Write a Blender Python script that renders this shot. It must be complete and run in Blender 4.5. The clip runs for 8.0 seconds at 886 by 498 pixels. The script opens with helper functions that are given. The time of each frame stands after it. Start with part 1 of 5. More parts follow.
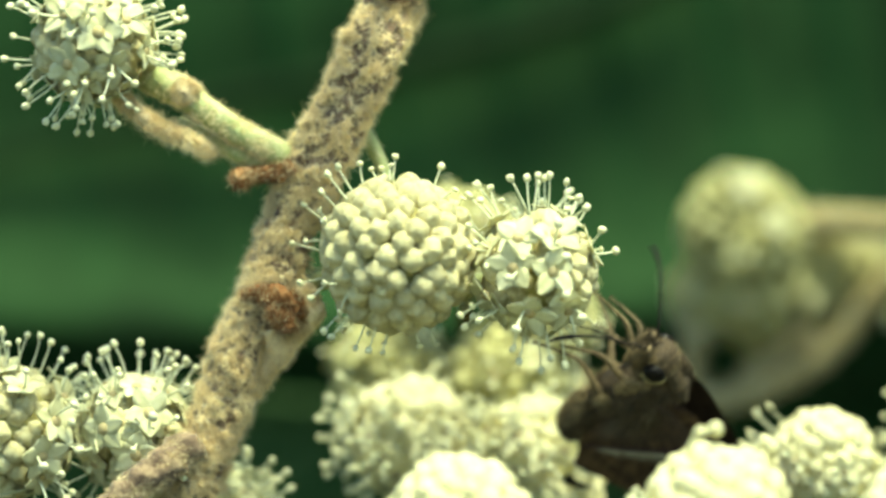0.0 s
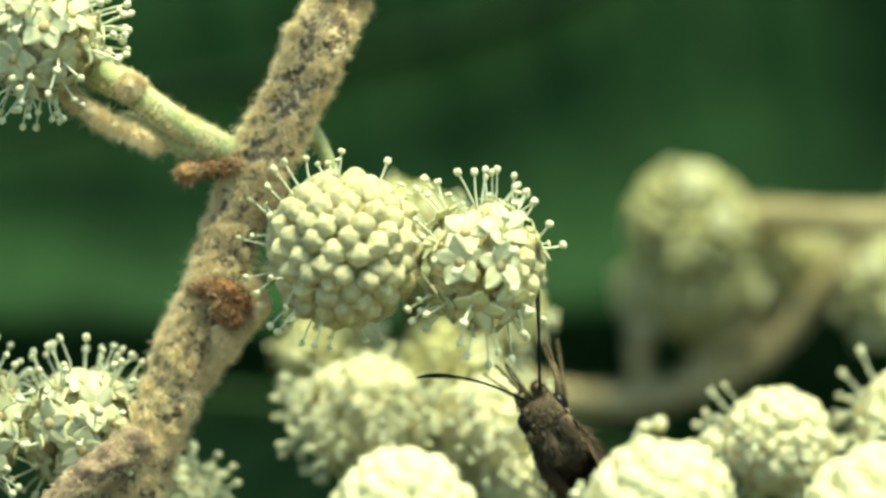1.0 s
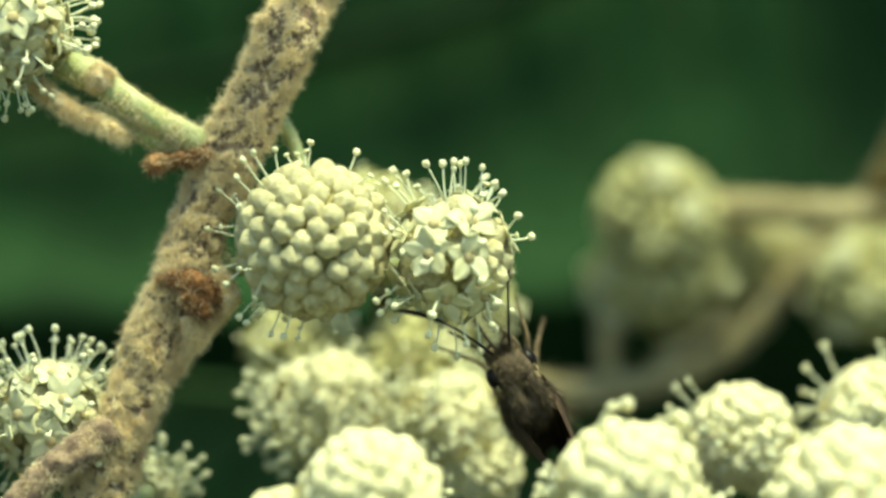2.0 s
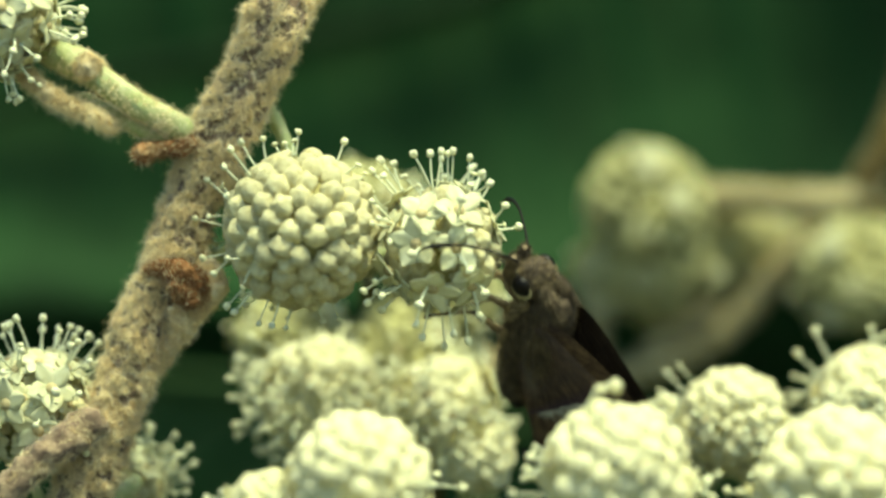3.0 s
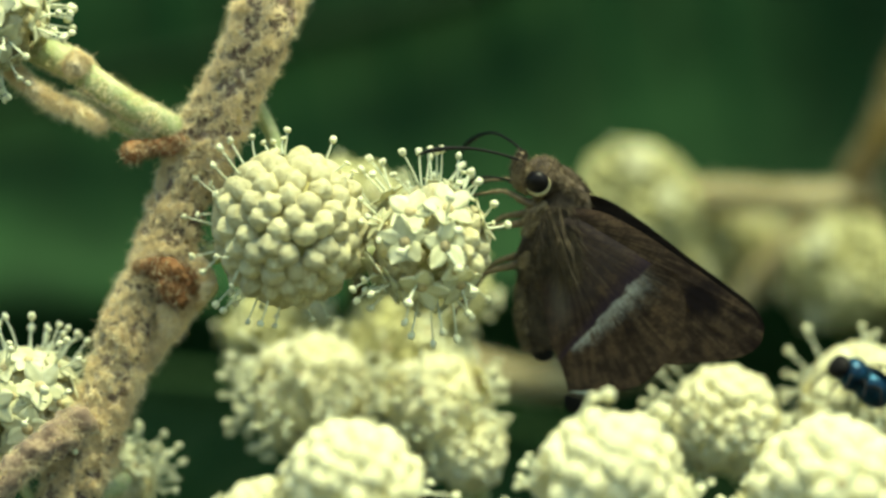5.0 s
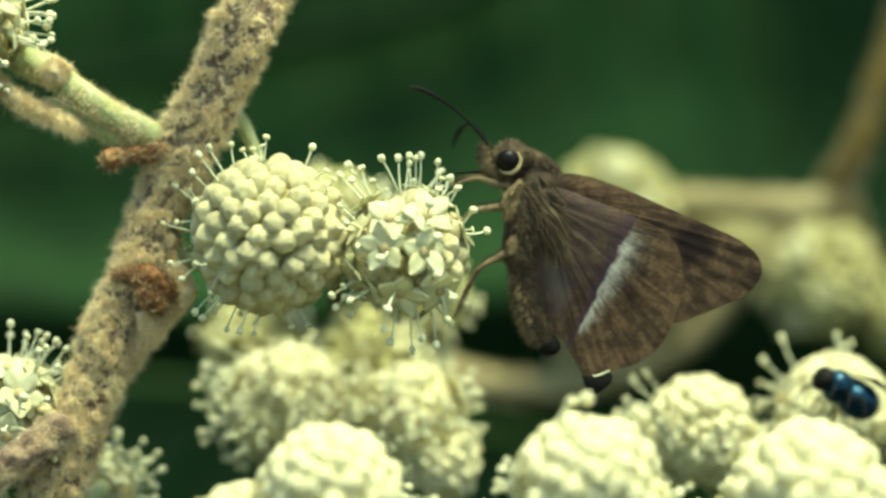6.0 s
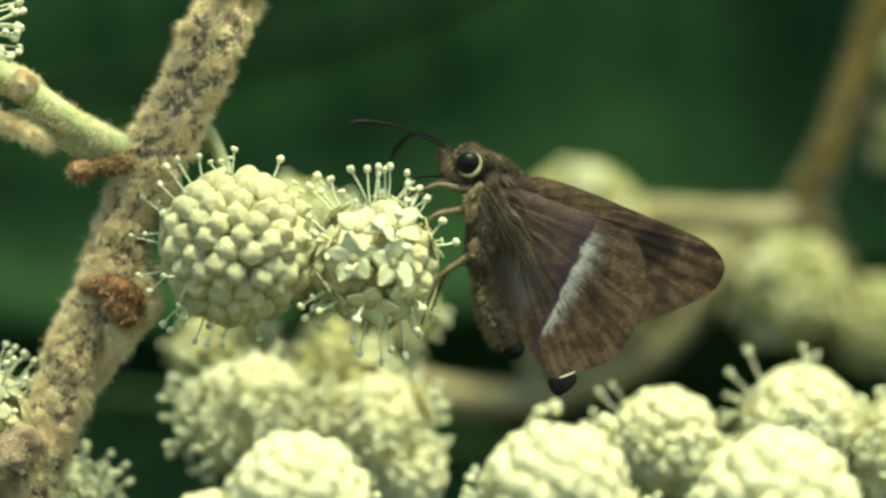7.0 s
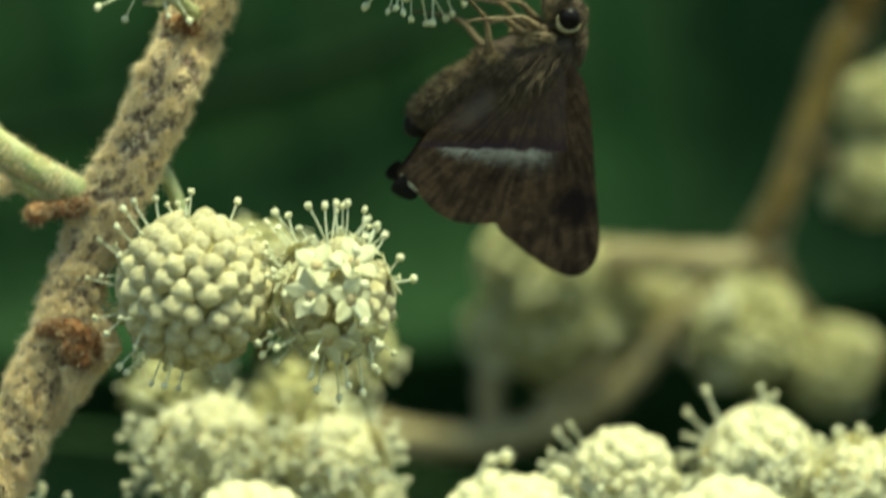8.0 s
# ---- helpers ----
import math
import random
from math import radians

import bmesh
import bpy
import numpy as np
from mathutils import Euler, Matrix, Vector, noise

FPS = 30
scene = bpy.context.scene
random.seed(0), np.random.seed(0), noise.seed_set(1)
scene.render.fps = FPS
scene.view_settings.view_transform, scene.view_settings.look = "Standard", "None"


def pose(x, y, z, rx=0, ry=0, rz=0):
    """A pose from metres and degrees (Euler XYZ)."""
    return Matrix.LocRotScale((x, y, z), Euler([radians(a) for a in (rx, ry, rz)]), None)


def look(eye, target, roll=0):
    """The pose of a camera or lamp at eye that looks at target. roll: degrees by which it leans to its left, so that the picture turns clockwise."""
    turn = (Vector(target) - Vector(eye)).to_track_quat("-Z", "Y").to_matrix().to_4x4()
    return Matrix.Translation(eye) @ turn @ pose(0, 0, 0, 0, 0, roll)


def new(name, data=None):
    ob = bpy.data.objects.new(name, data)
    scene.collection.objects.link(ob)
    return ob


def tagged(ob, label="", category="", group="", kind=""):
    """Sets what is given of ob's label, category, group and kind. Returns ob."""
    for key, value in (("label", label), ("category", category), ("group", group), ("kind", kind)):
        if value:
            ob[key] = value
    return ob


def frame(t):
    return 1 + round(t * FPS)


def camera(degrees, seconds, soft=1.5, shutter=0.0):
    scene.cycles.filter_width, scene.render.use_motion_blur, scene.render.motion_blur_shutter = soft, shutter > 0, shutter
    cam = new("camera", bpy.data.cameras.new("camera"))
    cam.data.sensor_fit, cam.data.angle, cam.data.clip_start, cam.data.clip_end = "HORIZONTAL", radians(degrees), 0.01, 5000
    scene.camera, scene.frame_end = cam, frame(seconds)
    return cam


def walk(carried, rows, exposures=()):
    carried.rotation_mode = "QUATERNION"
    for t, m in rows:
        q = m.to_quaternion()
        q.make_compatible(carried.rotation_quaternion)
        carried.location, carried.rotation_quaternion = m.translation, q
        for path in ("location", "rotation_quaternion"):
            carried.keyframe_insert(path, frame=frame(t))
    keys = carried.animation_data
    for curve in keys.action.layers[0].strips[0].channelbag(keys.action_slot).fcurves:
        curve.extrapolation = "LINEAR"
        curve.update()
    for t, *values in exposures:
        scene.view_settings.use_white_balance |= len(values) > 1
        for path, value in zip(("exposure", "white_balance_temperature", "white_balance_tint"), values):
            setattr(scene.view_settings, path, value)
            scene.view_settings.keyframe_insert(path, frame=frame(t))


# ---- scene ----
MM = 0.001
EYE = (0.0, -0.373, 0.0)          # the camera stands still and pans

cam = camera(12.0, 8.0, 2.8, 0.5)
cam.data.dof.use_dof = True
cam.data.dof.focus_distance = 0.372
cam.data.dof.aperture_fstop = 11.0
walk(cam, [
    (0.00, pose(*EYE, 90.1767, 0, 1.9492)),
    (0.25, pose(*EYE, 90.1843, 0, 1.7265)),
    (0.50, pose(*EYE, 90.1744, 0, 1.5268)),
    (0.75, pose(*EYE, 90.1383, 0, 1.3656)),
    (1.00, pose(*EYE, 90.1052, 0, 1.2197)),
    (1.25, pose(*EYE, 90.0768, 0, 1.0892)),
    (1.50, pose(*EYE, 90.0446, 0, 0.9741)),
    (1.75, pose(*EYE, 90.0154, 0, 0.8820)),
    (2.00, pose(*EYE, 89.9846, 0, 0.7976)),
    (2.30, pose(*EYE, 89.9462, 0, 0.7286)),
    (2.80, pose(*EYE, 89.8694, 0, 0.6518)),
    (3.30, pose(*EYE, 89.8080, 0, 0.6211)),
    (3.50, pose(*EYE, 89.7980, 0, 0.6211)),
    (4.00, pose(*EYE, 89.7888, 0, 0.6104)),
    (4.50, pose(*EYE, 89.7980, 0, 0.5598)),
    (5.00, pose(*EYE, 89.8157, 0, 0.4831)),
    (5.50, pose(*EYE, 89.8617, 0, 0.3604)),
    (6.00, pose(*EYE, 89.9155, 0, 0.1993)),
    (6.25, pose(*EYE, 89.9539, 0, 0.1073)),
    (6.50, pose(*EYE, 89.9977, 0, 0.0000)),
    (6.75, pose(*EYE, 90.0384, 0, -0.1150)),
    (7.00, pose(*EYE, 90.0799, 0, -0.2345)),
    (7.25, pose(*EYE, 90.1229, 0, -0.3678)),
    (7.40, pose(*EYE, 90.1498, 0, -0.4597)),
    (7.50, pose(*EYE, 90.1744, 0, -0.5057)),
    (7.60, pose(*EYE, 90.1997, 0, -0.5746)),
    (7.70, pose(*EYE, 90.2228, 0, -0.6244)),
    (7.80, pose(*EYE, 90.2612, 0, -0.6894)),
    (7.90, pose(*EYE, 90.4071, 0, -0.7545)),
    (8.00, pose(*EYE, 90.6560, 0, -0.8196)),
], exposures=((0, 0.91, 7080, -15), (1, 0.82, 7080, -15), (2, 0.62, 7080, -15), (3.5, 0.54, 7080, -15), (6, 0.64, 7080, -15), (7.3, 0.56, 7080, -15), (7.7, 0.51, 7080, -15), (8, 0.37, 7080, -15)))

# ---------------------------------------------------------------- light
world = bpy.data.worlds.new("sky")
world.use_nodes = True
scene.world = world
wn = world.node_tree.nodes
sky = wn.new("ShaderNodeTexSky")
sky.sky_type = "NISHITA"
sky.sun_disc = False
sky.sun_elevation = radians(72)
sky.sun_rotation = radians(141)
wn["Background"].inputs["Strength"].default_value = 0.14
world.node_tree.links.new(sky.outputs[0], wn["Background"].inputs[0])

sun = new("sun", bpy.data.lights.new("sun", "SUN"))
sun.data.energy = 5.0
sun.data.angle = radians(24)
sun.data.color = (1.0, 0.95, 0.74)
sun.matrix_world = look((0.21, -0.26, 1.0), (0, 0, 0))



# ---------------------------------------------------------------- materials
def material(name, colors, scale=300.0, rough=0.6, bump=0.0, bump_scale=900.0, metal=0.0, vary=0.12, sheen=0.0, sub=0.0, island=False, gloss=0.5, lo=0.32, hi=0.68, glow_through=0.0):
    """Two-scale noise between the colours, with a little change of value from piece to piece."""
    m = bpy.data.materials.new(name)
    m.use_nodes = True
    nt = m.node_tree
    n, l = nt.nodes, nt.links
    b = n["Principled BSDF"]
    co = n.new("ShaderNodeTexCoord")
    t1 = n.new("ShaderNodeTexNoise")
    t1.inputs["Scale"].default_value = scale
    t1.inputs["Detail"].default_value = 6
    t1.inputs["Roughness"].default_value = 0.65
    l.new(co.outputs["Object"], t1.inputs["Vector"])
    ramp = n.new("ShaderNodeValToRGB")
    els = ramp.color_ramp.elements
    k = len(colors)
    while len(els) < k:
        els.new(0.5)
    for i, c in enumerate(colors):
        els[i].position = lo + (hi - lo) * i / max(1, k - 1)
        els[i].color = (*c, 1)
    l.new(t1.outputs["Fac"], ramp.inputs["Fac"])
    hsv = n.new("ShaderNodeHueSaturation")
    if island:
        rnd = n.new("ShaderNodeNewGeometry").outputs["Random Per Island"]
    else:
        rnd = n.new("ShaderNodeObjectInfo").outputs["Random"]
    mr = n.new("ShaderNodeMapRange")
    mr.inputs["To Min"].default_value = 1 - vary
    mr.inputs["To Max"].default_value = 1 + vary
    l.new(rnd, mr.inputs["Value"])
    l.new(mr.outputs["Result"], hsv.inputs["Value"])
    l.new(ramp.outputs["Color"], hsv.inputs["Color"])
    l.new(hsv.outputs["Color"], b.inputs["Base Color"])
    b.inputs["Roughness"].default_value = rough
    b.inputs["Metallic"].default_value = metal
    b.inputs["Specular IOR Level"].default_value = gloss
    if sheen:
        b.inputs["Sheen Weight"].default_value = sheen
    if sub:
        b.inputs["Subsurface Weight"].default_value = sub
        b.inputs["Subsurface Radius"].default_value = (1.0, 0.9, 0.5)
        b.inputs["Subsurface Scale"].default_value = 0.0006
    if bump:
        t2 = n.new("ShaderNodeTexNoise")
        t2.inputs["Scale"].default_value = bump_scale
        t2.inputs["Detail"].default_value = 4
        l.new(co.outputs["Object"], t2.inputs["Vector"])
        bp = n.new("ShaderNodeBump")
        bp.inputs["Strength"].default_value = bump
        bp.inputs["Distance"].default_value = 0.0003 if bump_scale > 50 else 0.2
        l.new(t2.outputs["Fac"], bp.inputs["Height"])
        l.new(bp.outputs["Normal"], b.inputs["Normal"])
    if glow_through:
        tr = n.new("ShaderNodeBsdfTranslucent")
        l.new(hsv.outputs["Color"], tr.inputs["Color"])
        mx = n.new("ShaderNodeMixShader")
        mx.inputs[0].default_value = glow_through
        l.new(b.outputs[0], mx.inputs[1])
        l.new(tr.outputs[0], mx.inputs[2])
        l.new(mx.outputs[0], n["Material Output"].inputs["Surface"])
    return m


WOOL = material("matted_wool", [(0.50, 0.39, 0.23), (0.70, 0.57, 0.36), (0.82, 0.70, 0.47)], 700, 0.95, 0.9, 1500, sheen=0.2, gloss=0.1)
BARK = material("felted_bark", [(0.15, 0.102, 0.074), (0.24, 0.17, 0.115), (0.38, 0.28, 0.18)], 700, 0.95, 0.9, 1500, sheen=0.2, gloss=0.1, lo=0.39, hi=0.61)
FELT = material("felt_hair", [(0.78, 0.65, 0.41), (0.88, 0.76, 0.51), (0.93, 0.84, 0.60)], 260, 0.95, vary=0.15, island=True, gloss=0.1, glow_through=0.4)
RUST = material("rust_felt", [(0.105, 0.040, 0.018), (0.24, 0.118, 0.052), (0.42, 0.27, 0.14)], 420, 0.95, 0.6, 1500, vary=0.3, island=True, gloss=0.1)
STALK = material("green_stalk", [(0.30, 0.33, 0.12), (0.42, 0.46, 0.20), (0.52, 0.52, 0.28)], 350, 0.6, 0.4, 1200)
BUD = material("cream_bud", [(0.64, 0.56, 0.28), (0.77, 0.70, 0.41), (0.85, 0.80, 0.52)], 2.0, 0.6, 0.45, 7, vary=0.13, gloss=0.2, glow_through=0.15)
PETAL = material("ivory_petal", [(0.60, 0.57, 0.32), (0.71, 0.69, 0.43), (0.80, 0.79, 0.56)], 900, 0.6, 0.25, 2200, vary=0.08, gloss=0.25, glow_through=0.25)
FILAMENT = material("pale_filament", [(0.70, 0.71, 0.48), (0.78, 0.79, 0.58)], 700, 0.5, vary=0.05)
ANTHER = material("cream_anther", [(0.70, 0.68, 0.40), (0.82, 0.80, 0.56)], 1500, 0.55, vary=0.1)
DISC = material("tan_disc", [(0.36, 0.28, 0.13), (0.52, 0.44, 0.24)], 1500, 0.7, 0.4, 2500)
# brighter copies of bud and core: strong light on these heads, put into colour
LIT_BUD = material("lit_bud", [(0.85, 0.78, 0.46), (0.91, 0.87, 0.58), (0.95, 0.92, 0.68)], 1.6, 0.6, 0.3, 9, vary=0.05, gloss=0.2, glow_through=0.3)
LIT_CORE = material("lit_core", [(0.68, 0.62, 0.30), (0.80, 0.75, 0.42)], 600, 0.8, 0.4, 1500)
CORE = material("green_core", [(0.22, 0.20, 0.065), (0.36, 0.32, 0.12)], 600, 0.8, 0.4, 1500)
FAR_BUD = material("olive_bud", [(0.38, 0.36, 0.15), (0.61, 0.58, 0.29), (0.78, 0.75, 0.46)], 1.2, 0.7, 0.3, 6, vary=0.25, gloss=0.2, glow_through=0.3)
FAR_STALK = material("far_stalk", [(0.20, 0.16, 0.07), (0.38, 0.32, 0.17), (0.54, 0.47, 0.29)], 90, 0.9, 0.4, 900, gloss=0.1)
FAR_FELT = material("pale_felt", [(0.50, 0.45, 0.33), (0.66, 0.60, 0.46)], 260, 0.95, vary=0.2, island=True, gloss=0.1, glow_through=0.5)
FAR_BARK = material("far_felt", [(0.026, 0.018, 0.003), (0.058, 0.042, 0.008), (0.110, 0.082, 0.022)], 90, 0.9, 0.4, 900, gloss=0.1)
# greens well below real foliage: part of the leaves' shade is in this colour
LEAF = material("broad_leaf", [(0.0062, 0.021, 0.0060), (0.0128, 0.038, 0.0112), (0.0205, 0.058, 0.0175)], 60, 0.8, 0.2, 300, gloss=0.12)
LEAF_LOW = material("shaded_leaf", [(0.029, 0.064, 0.021), (0.043, 0.088, 0.031)], 25, 0.8, 0.2, 300, gloss=0.15)
VEIN = material("leaf_vein", [(0.006, 0.034, 0.010), (0.010, 0.046, 0.014)], 30, 0.8, gloss=0.1)
# near-black green that paints the shadow along a fold of the hanging leaf
FOLD_SHADE = material("leaf_fold_shade", [(0.004, 0.012, 0.004), (0.008, 0.021, 0.007)], 60, 0.8, gloss=0.1)
GAUZE = material("clear_wing", [(0.10, 0.11, 0.10), (0.16, 0.17, 0.15)], 900, 0.3, glow_through=0.7)
EARTH = material("dark_earth", [(0.02, 0.022, 0.012), (0.04, 0.045, 0.02)], 6, 0.95, 0.5, 40)
FUR = material("brown_fur", [(0.034, 0.023, 0.0135), (0.088, 0.062, 0.034), (0.20, 0.147, 0.086)], 500, 0.8, vary=0.3, island=True)
FACE = material("buff_fur", [(0.14, 0.10, 0.05), (0.27, 0.20, 0.105), (0.40, 0.31, 0.17)], 500, 0.8, vary=0.3, island=True)
HIDE = material("brown_body", [(0.026, 0.017, 0.010), (0.058, 0.038, 0.021), (0.09, 0.062, 0.034)], 500, 0.85, 0.6, 1800)
BLACK = material("black_chitin", [(0.004, 0.0035, 0.003), (0.009, 0.007, 0.006)], 900, 0.7, gloss=0.2)
EYEBALL = material("black_eye", [(0.004, 0.003, 0.003), (0.007, 0.005, 0.004)], 900, 0.4, gloss=0.18)
RING = material("buff_ring", [(0.40, 0.32, 0.16), (0.58, 0.50, 0.28)], 1200, 0.8, 0.4, 2500)
LEG = material("tan_leg", [(0.075, 0.05, 0.026), (0.17, 0.12, 0.06), (0.27, 0.20, 0.105)], 700, 0.7, 0.3, 2500)
FLY_BLUE = material("blue_green_metal", [(0.004, 0.014, 0.032), (0.010, 0.065, 0.12)], 900, 0.35, metal=0.7)


# ---------------------------------------------------------------- mesh helpers
def finish(bm, name, mats, smooth=True):
    me = bpy.data.meshes.new(name)
    bm.normal_update()
    bm.to_mesh(me)
    bm.free()
    for m in mats if isinstance(mats, (list, tuple)) else [mats]:
        me.materials.append(m)
    if smooth:
        me.polygons.foreach_set("use_smooth", [True] * len(me.polygons))
    return me


def part(name, data, parent, mats=None, label="", m=None):
    """One mesh object under a thing or a part; data is a bmesh, or a mesh that alike pieces share."""
    if isinstance(data, bmesh.types.BMesh):
        data = finish(data, name, mats)
    ob = new(name, data)
    ob.parent = parent
    if m is not None:
        ob.matrix_basis = m
    return tagged(ob, label)


def thing(name, label, category, group="", at=(0, 0, 0)):
    ob = new(name)
    ob.empty_display_size = 0.004
    ob.location = at
    return tagged(ob, label, category, group)


def spline(points, steps=6):
    """Points of a Catmull-Rom curve; each point may carry a radius as its fourth number."""
    p = [Vector(q[:3]) for q in points]
    r = [q[3] if len(q) > 3 else 0.001 for q in points]
    out = []
    for i in range(len(p) - 1):
        a, b, c, d = p[max(i - 1, 0)], p[i], p[i + 1], p[min(i + 2, len(p) - 1)]
        for k in range(steps):
            t = k / steps
            q = 0.5 * ((2 * b) + (c - a) * t + (2 * a - 5 * b + 4 * c - d) * t * t + (3 * b - a - 3 * c + d) * t ** 3)
            out.append((q, r[i] + (r[i + 1] - r[i]) * t))
    out.append((p[-1], r[-1]))
    return out


def tube(bm, path, seg=12, rough=0.0, freq=400.0, mat=0):
    """A closed tube along (point, radius) pairs, with lumps."""
    rings, side = [], None
    for i, (q, r) in enumerate(path):
        d = (path[min(i + 1, len(path) - 1)][0] - path[max(i - 1, 0)][0]).normalized()
        if side is None:
            side = d.orthogonal().normalized()
        side = (side - d * side.dot(d)).normalized()
        up = d.cross(side)
        ring = []
        for k in range(seg):
            a = 2 * math.pi * k / seg
            w = side * math.cos(a) + up * math.sin(a)
            v = q + w * r
            if rough:
                v = v + w * r * rough * (noise.noise(v * freq) + 0.5 * noise.noise(v * freq * 0.33) + 0.6 * noise.noise(v * freq * 2.7))
            ring.append(bm.verts.new(v))
        rings.append(ring)
    for a, b in zip(rings, rings[1:]):
        for k in range(seg):
            f = bm.faces.new((a[k], a[(k + 1) % seg], b[(k + 1) % seg], b[k]))
            f.material_index = mat
    for ring, q, sgn in ((rings[0], path[0][0], 1), (rings[-1], path[-1][0], -1)):
        c = bm.verts.new(q)
        for k in range(seg):
            tri = (ring[(k + 1) % seg], ring[k], c) if sgn > 0 else (ring[k], ring[(k + 1) % seg], c)
            bm.faces.new(tri).material_index = mat


def blob(bm, m, sub=2, rough=0.0, freq=500.0, mat=0):
    """A lumpy ball under the matrix m."""
    made = bmesh.ops.create_icosphere(bm, subdivisions=sub, radius=1.0, matrix=m)
    c = m.translation
    for v in made["verts"]:
        if rough:
            v.co += (v.co - c) * rough * (noise.noise(v.co * freq) + 0.5 * noise.noise(v.co * freq * 2.9))
        for f in v.link_faces:
            f.material_index = mat


def ball_at(c, rx, ry=None, rz=None, turn=(0, 0, 0)):
    return Matrix.LocRotScale(c, Euler(turn), (rx, ry or rx, rz or rx))


def sphere_points(n, rng, jitter=0.25):
    """Directions spread evenly over a ball, each a little off."""
    out, g = [], math.pi * (3 - math.sqrt(5))
    for i in range(n):
        z = 1 - 2 * (i + 0.5) / n
        r = math.sqrt(1 - z * z)
        v = Vector((r * math.cos(g * i), r * math.sin(g * i), z))
        s = jitter * 2 / math.sqrt(n)
        out.append((v + Vector((rng.gauss(0, s), rng.gauss(0, s), rng.gauss(0, s)))).normalized())
    rng.shuffle(out)
    return out


def frame_on(d, spin=0.0):
    """A turn that carries z to the direction d."""
    return d.to_track_quat("Z", "Y").to_matrix().to_4x4() @ Matrix.Rotation(spin, 4, "Z")


def hairs(bm, rng, spots, length, width, mat=0, droop=0.3, comb=None, spread=0.45):
    """Short bent hairs: spots are (point, direction)."""
    for p, d in spots:
        L = length * rng.uniform(0.5, 1.35)
        d = (d + (comb or Vector()) + Vector((rng.gauss(0, spread), rng.gauss(0, spread), rng.gauss(0, spread)))).normalized()
        s = d.orthogonal().normalized()
        s = Matrix.Rotation(rng.uniform(0, 6.28), 3, d) @ s
        bend = Vector((rng.gauss(0, 1), rng.gauss(0, 1), rng.gauss(0, 1) - 0.4)) * L * droop
        w = width * rng.uniform(0.6, 1.3)
        a, b = bm.verts.new(p - s * w), bm.verts.new(p + s * w)
        q = p + d * L * 0.6 + bend * 0.3
        c, e = bm.verts.new(q + s * w * 0.7), bm.verts.new(q - s * w * 0.7)
        tip = bm.verts.new(p + d * L + bend)
        bm.faces.new((a, b, c, e)).material_index = mat
        bm.faces.new((e, c, tip)).material_index = mat


def spots_on_tube(path, count, rng, inset=0.97):
    out, n = [], len(path)
    for _ in range(count):
        f = rng.uniform(0, n - 1.001)
        i = int(f)
        t = f - i
        (p, r), (q, s) = path[i], path[i + 1]
        d = (q - p).normalized()
        o = d.orthogonal().normalized()
        w = Matrix.Rotation(rng.uniform(0, 2 * math.pi), 3, d) @ o
        out.append((p.lerp(q, t) + w * (r + (s - r) * t) * inset, w))
    return out


# ---------------------------------------------------------------- flowers
def bud_mesh(name, mats, seed, r=1.0):
    """A round bud with a blunt five-sided crown."""
    rng = random.Random(seed)
    bm = bmesh.new()
    bmesh.ops.create_icosphere(bm, subdivisions=3, radius=1.0)
    ph, ph2 = rng.uniform(0, 6), rng.uniform(0, 6)
    for v in bm.verts:
        a, h = math.atan2(v.co.y, v.co.x), v.co.z
        crown = max(0.0, h)
        sides = 1 + 0.085 * math.cos(5 * a + ph) * (0.4 + crown) * (1 - crown ** 8)
        k = 1 / (abs(math.cos(a)) ** 3 + abs(math.sin(a)) ** 3) ** (1 / 3)
        v.co.x *= sides * (0.7 + 0.3 * k)
        v.co.y *= sides * (0.7 + 0.3 * k)
        v.co.z = h * 1.04 + 0.06 * crown ** 5
        seam = min(abs((a + ph2 - k5 * 2 * math.pi / 5 + math.pi) % (2 * math.pi) - math.pi) for k5 in range(5))
        v.co *= 1 - 0.11 * math.exp(-(seam / 0.18) ** 2) * min(1.0, crown * 2.2)
        v.co *= 1 + 0.11 * noise.noise(v.co * 1.3 + Vector((seed * 3.7, 0, 0)))
    return finish(bm, name, mats)


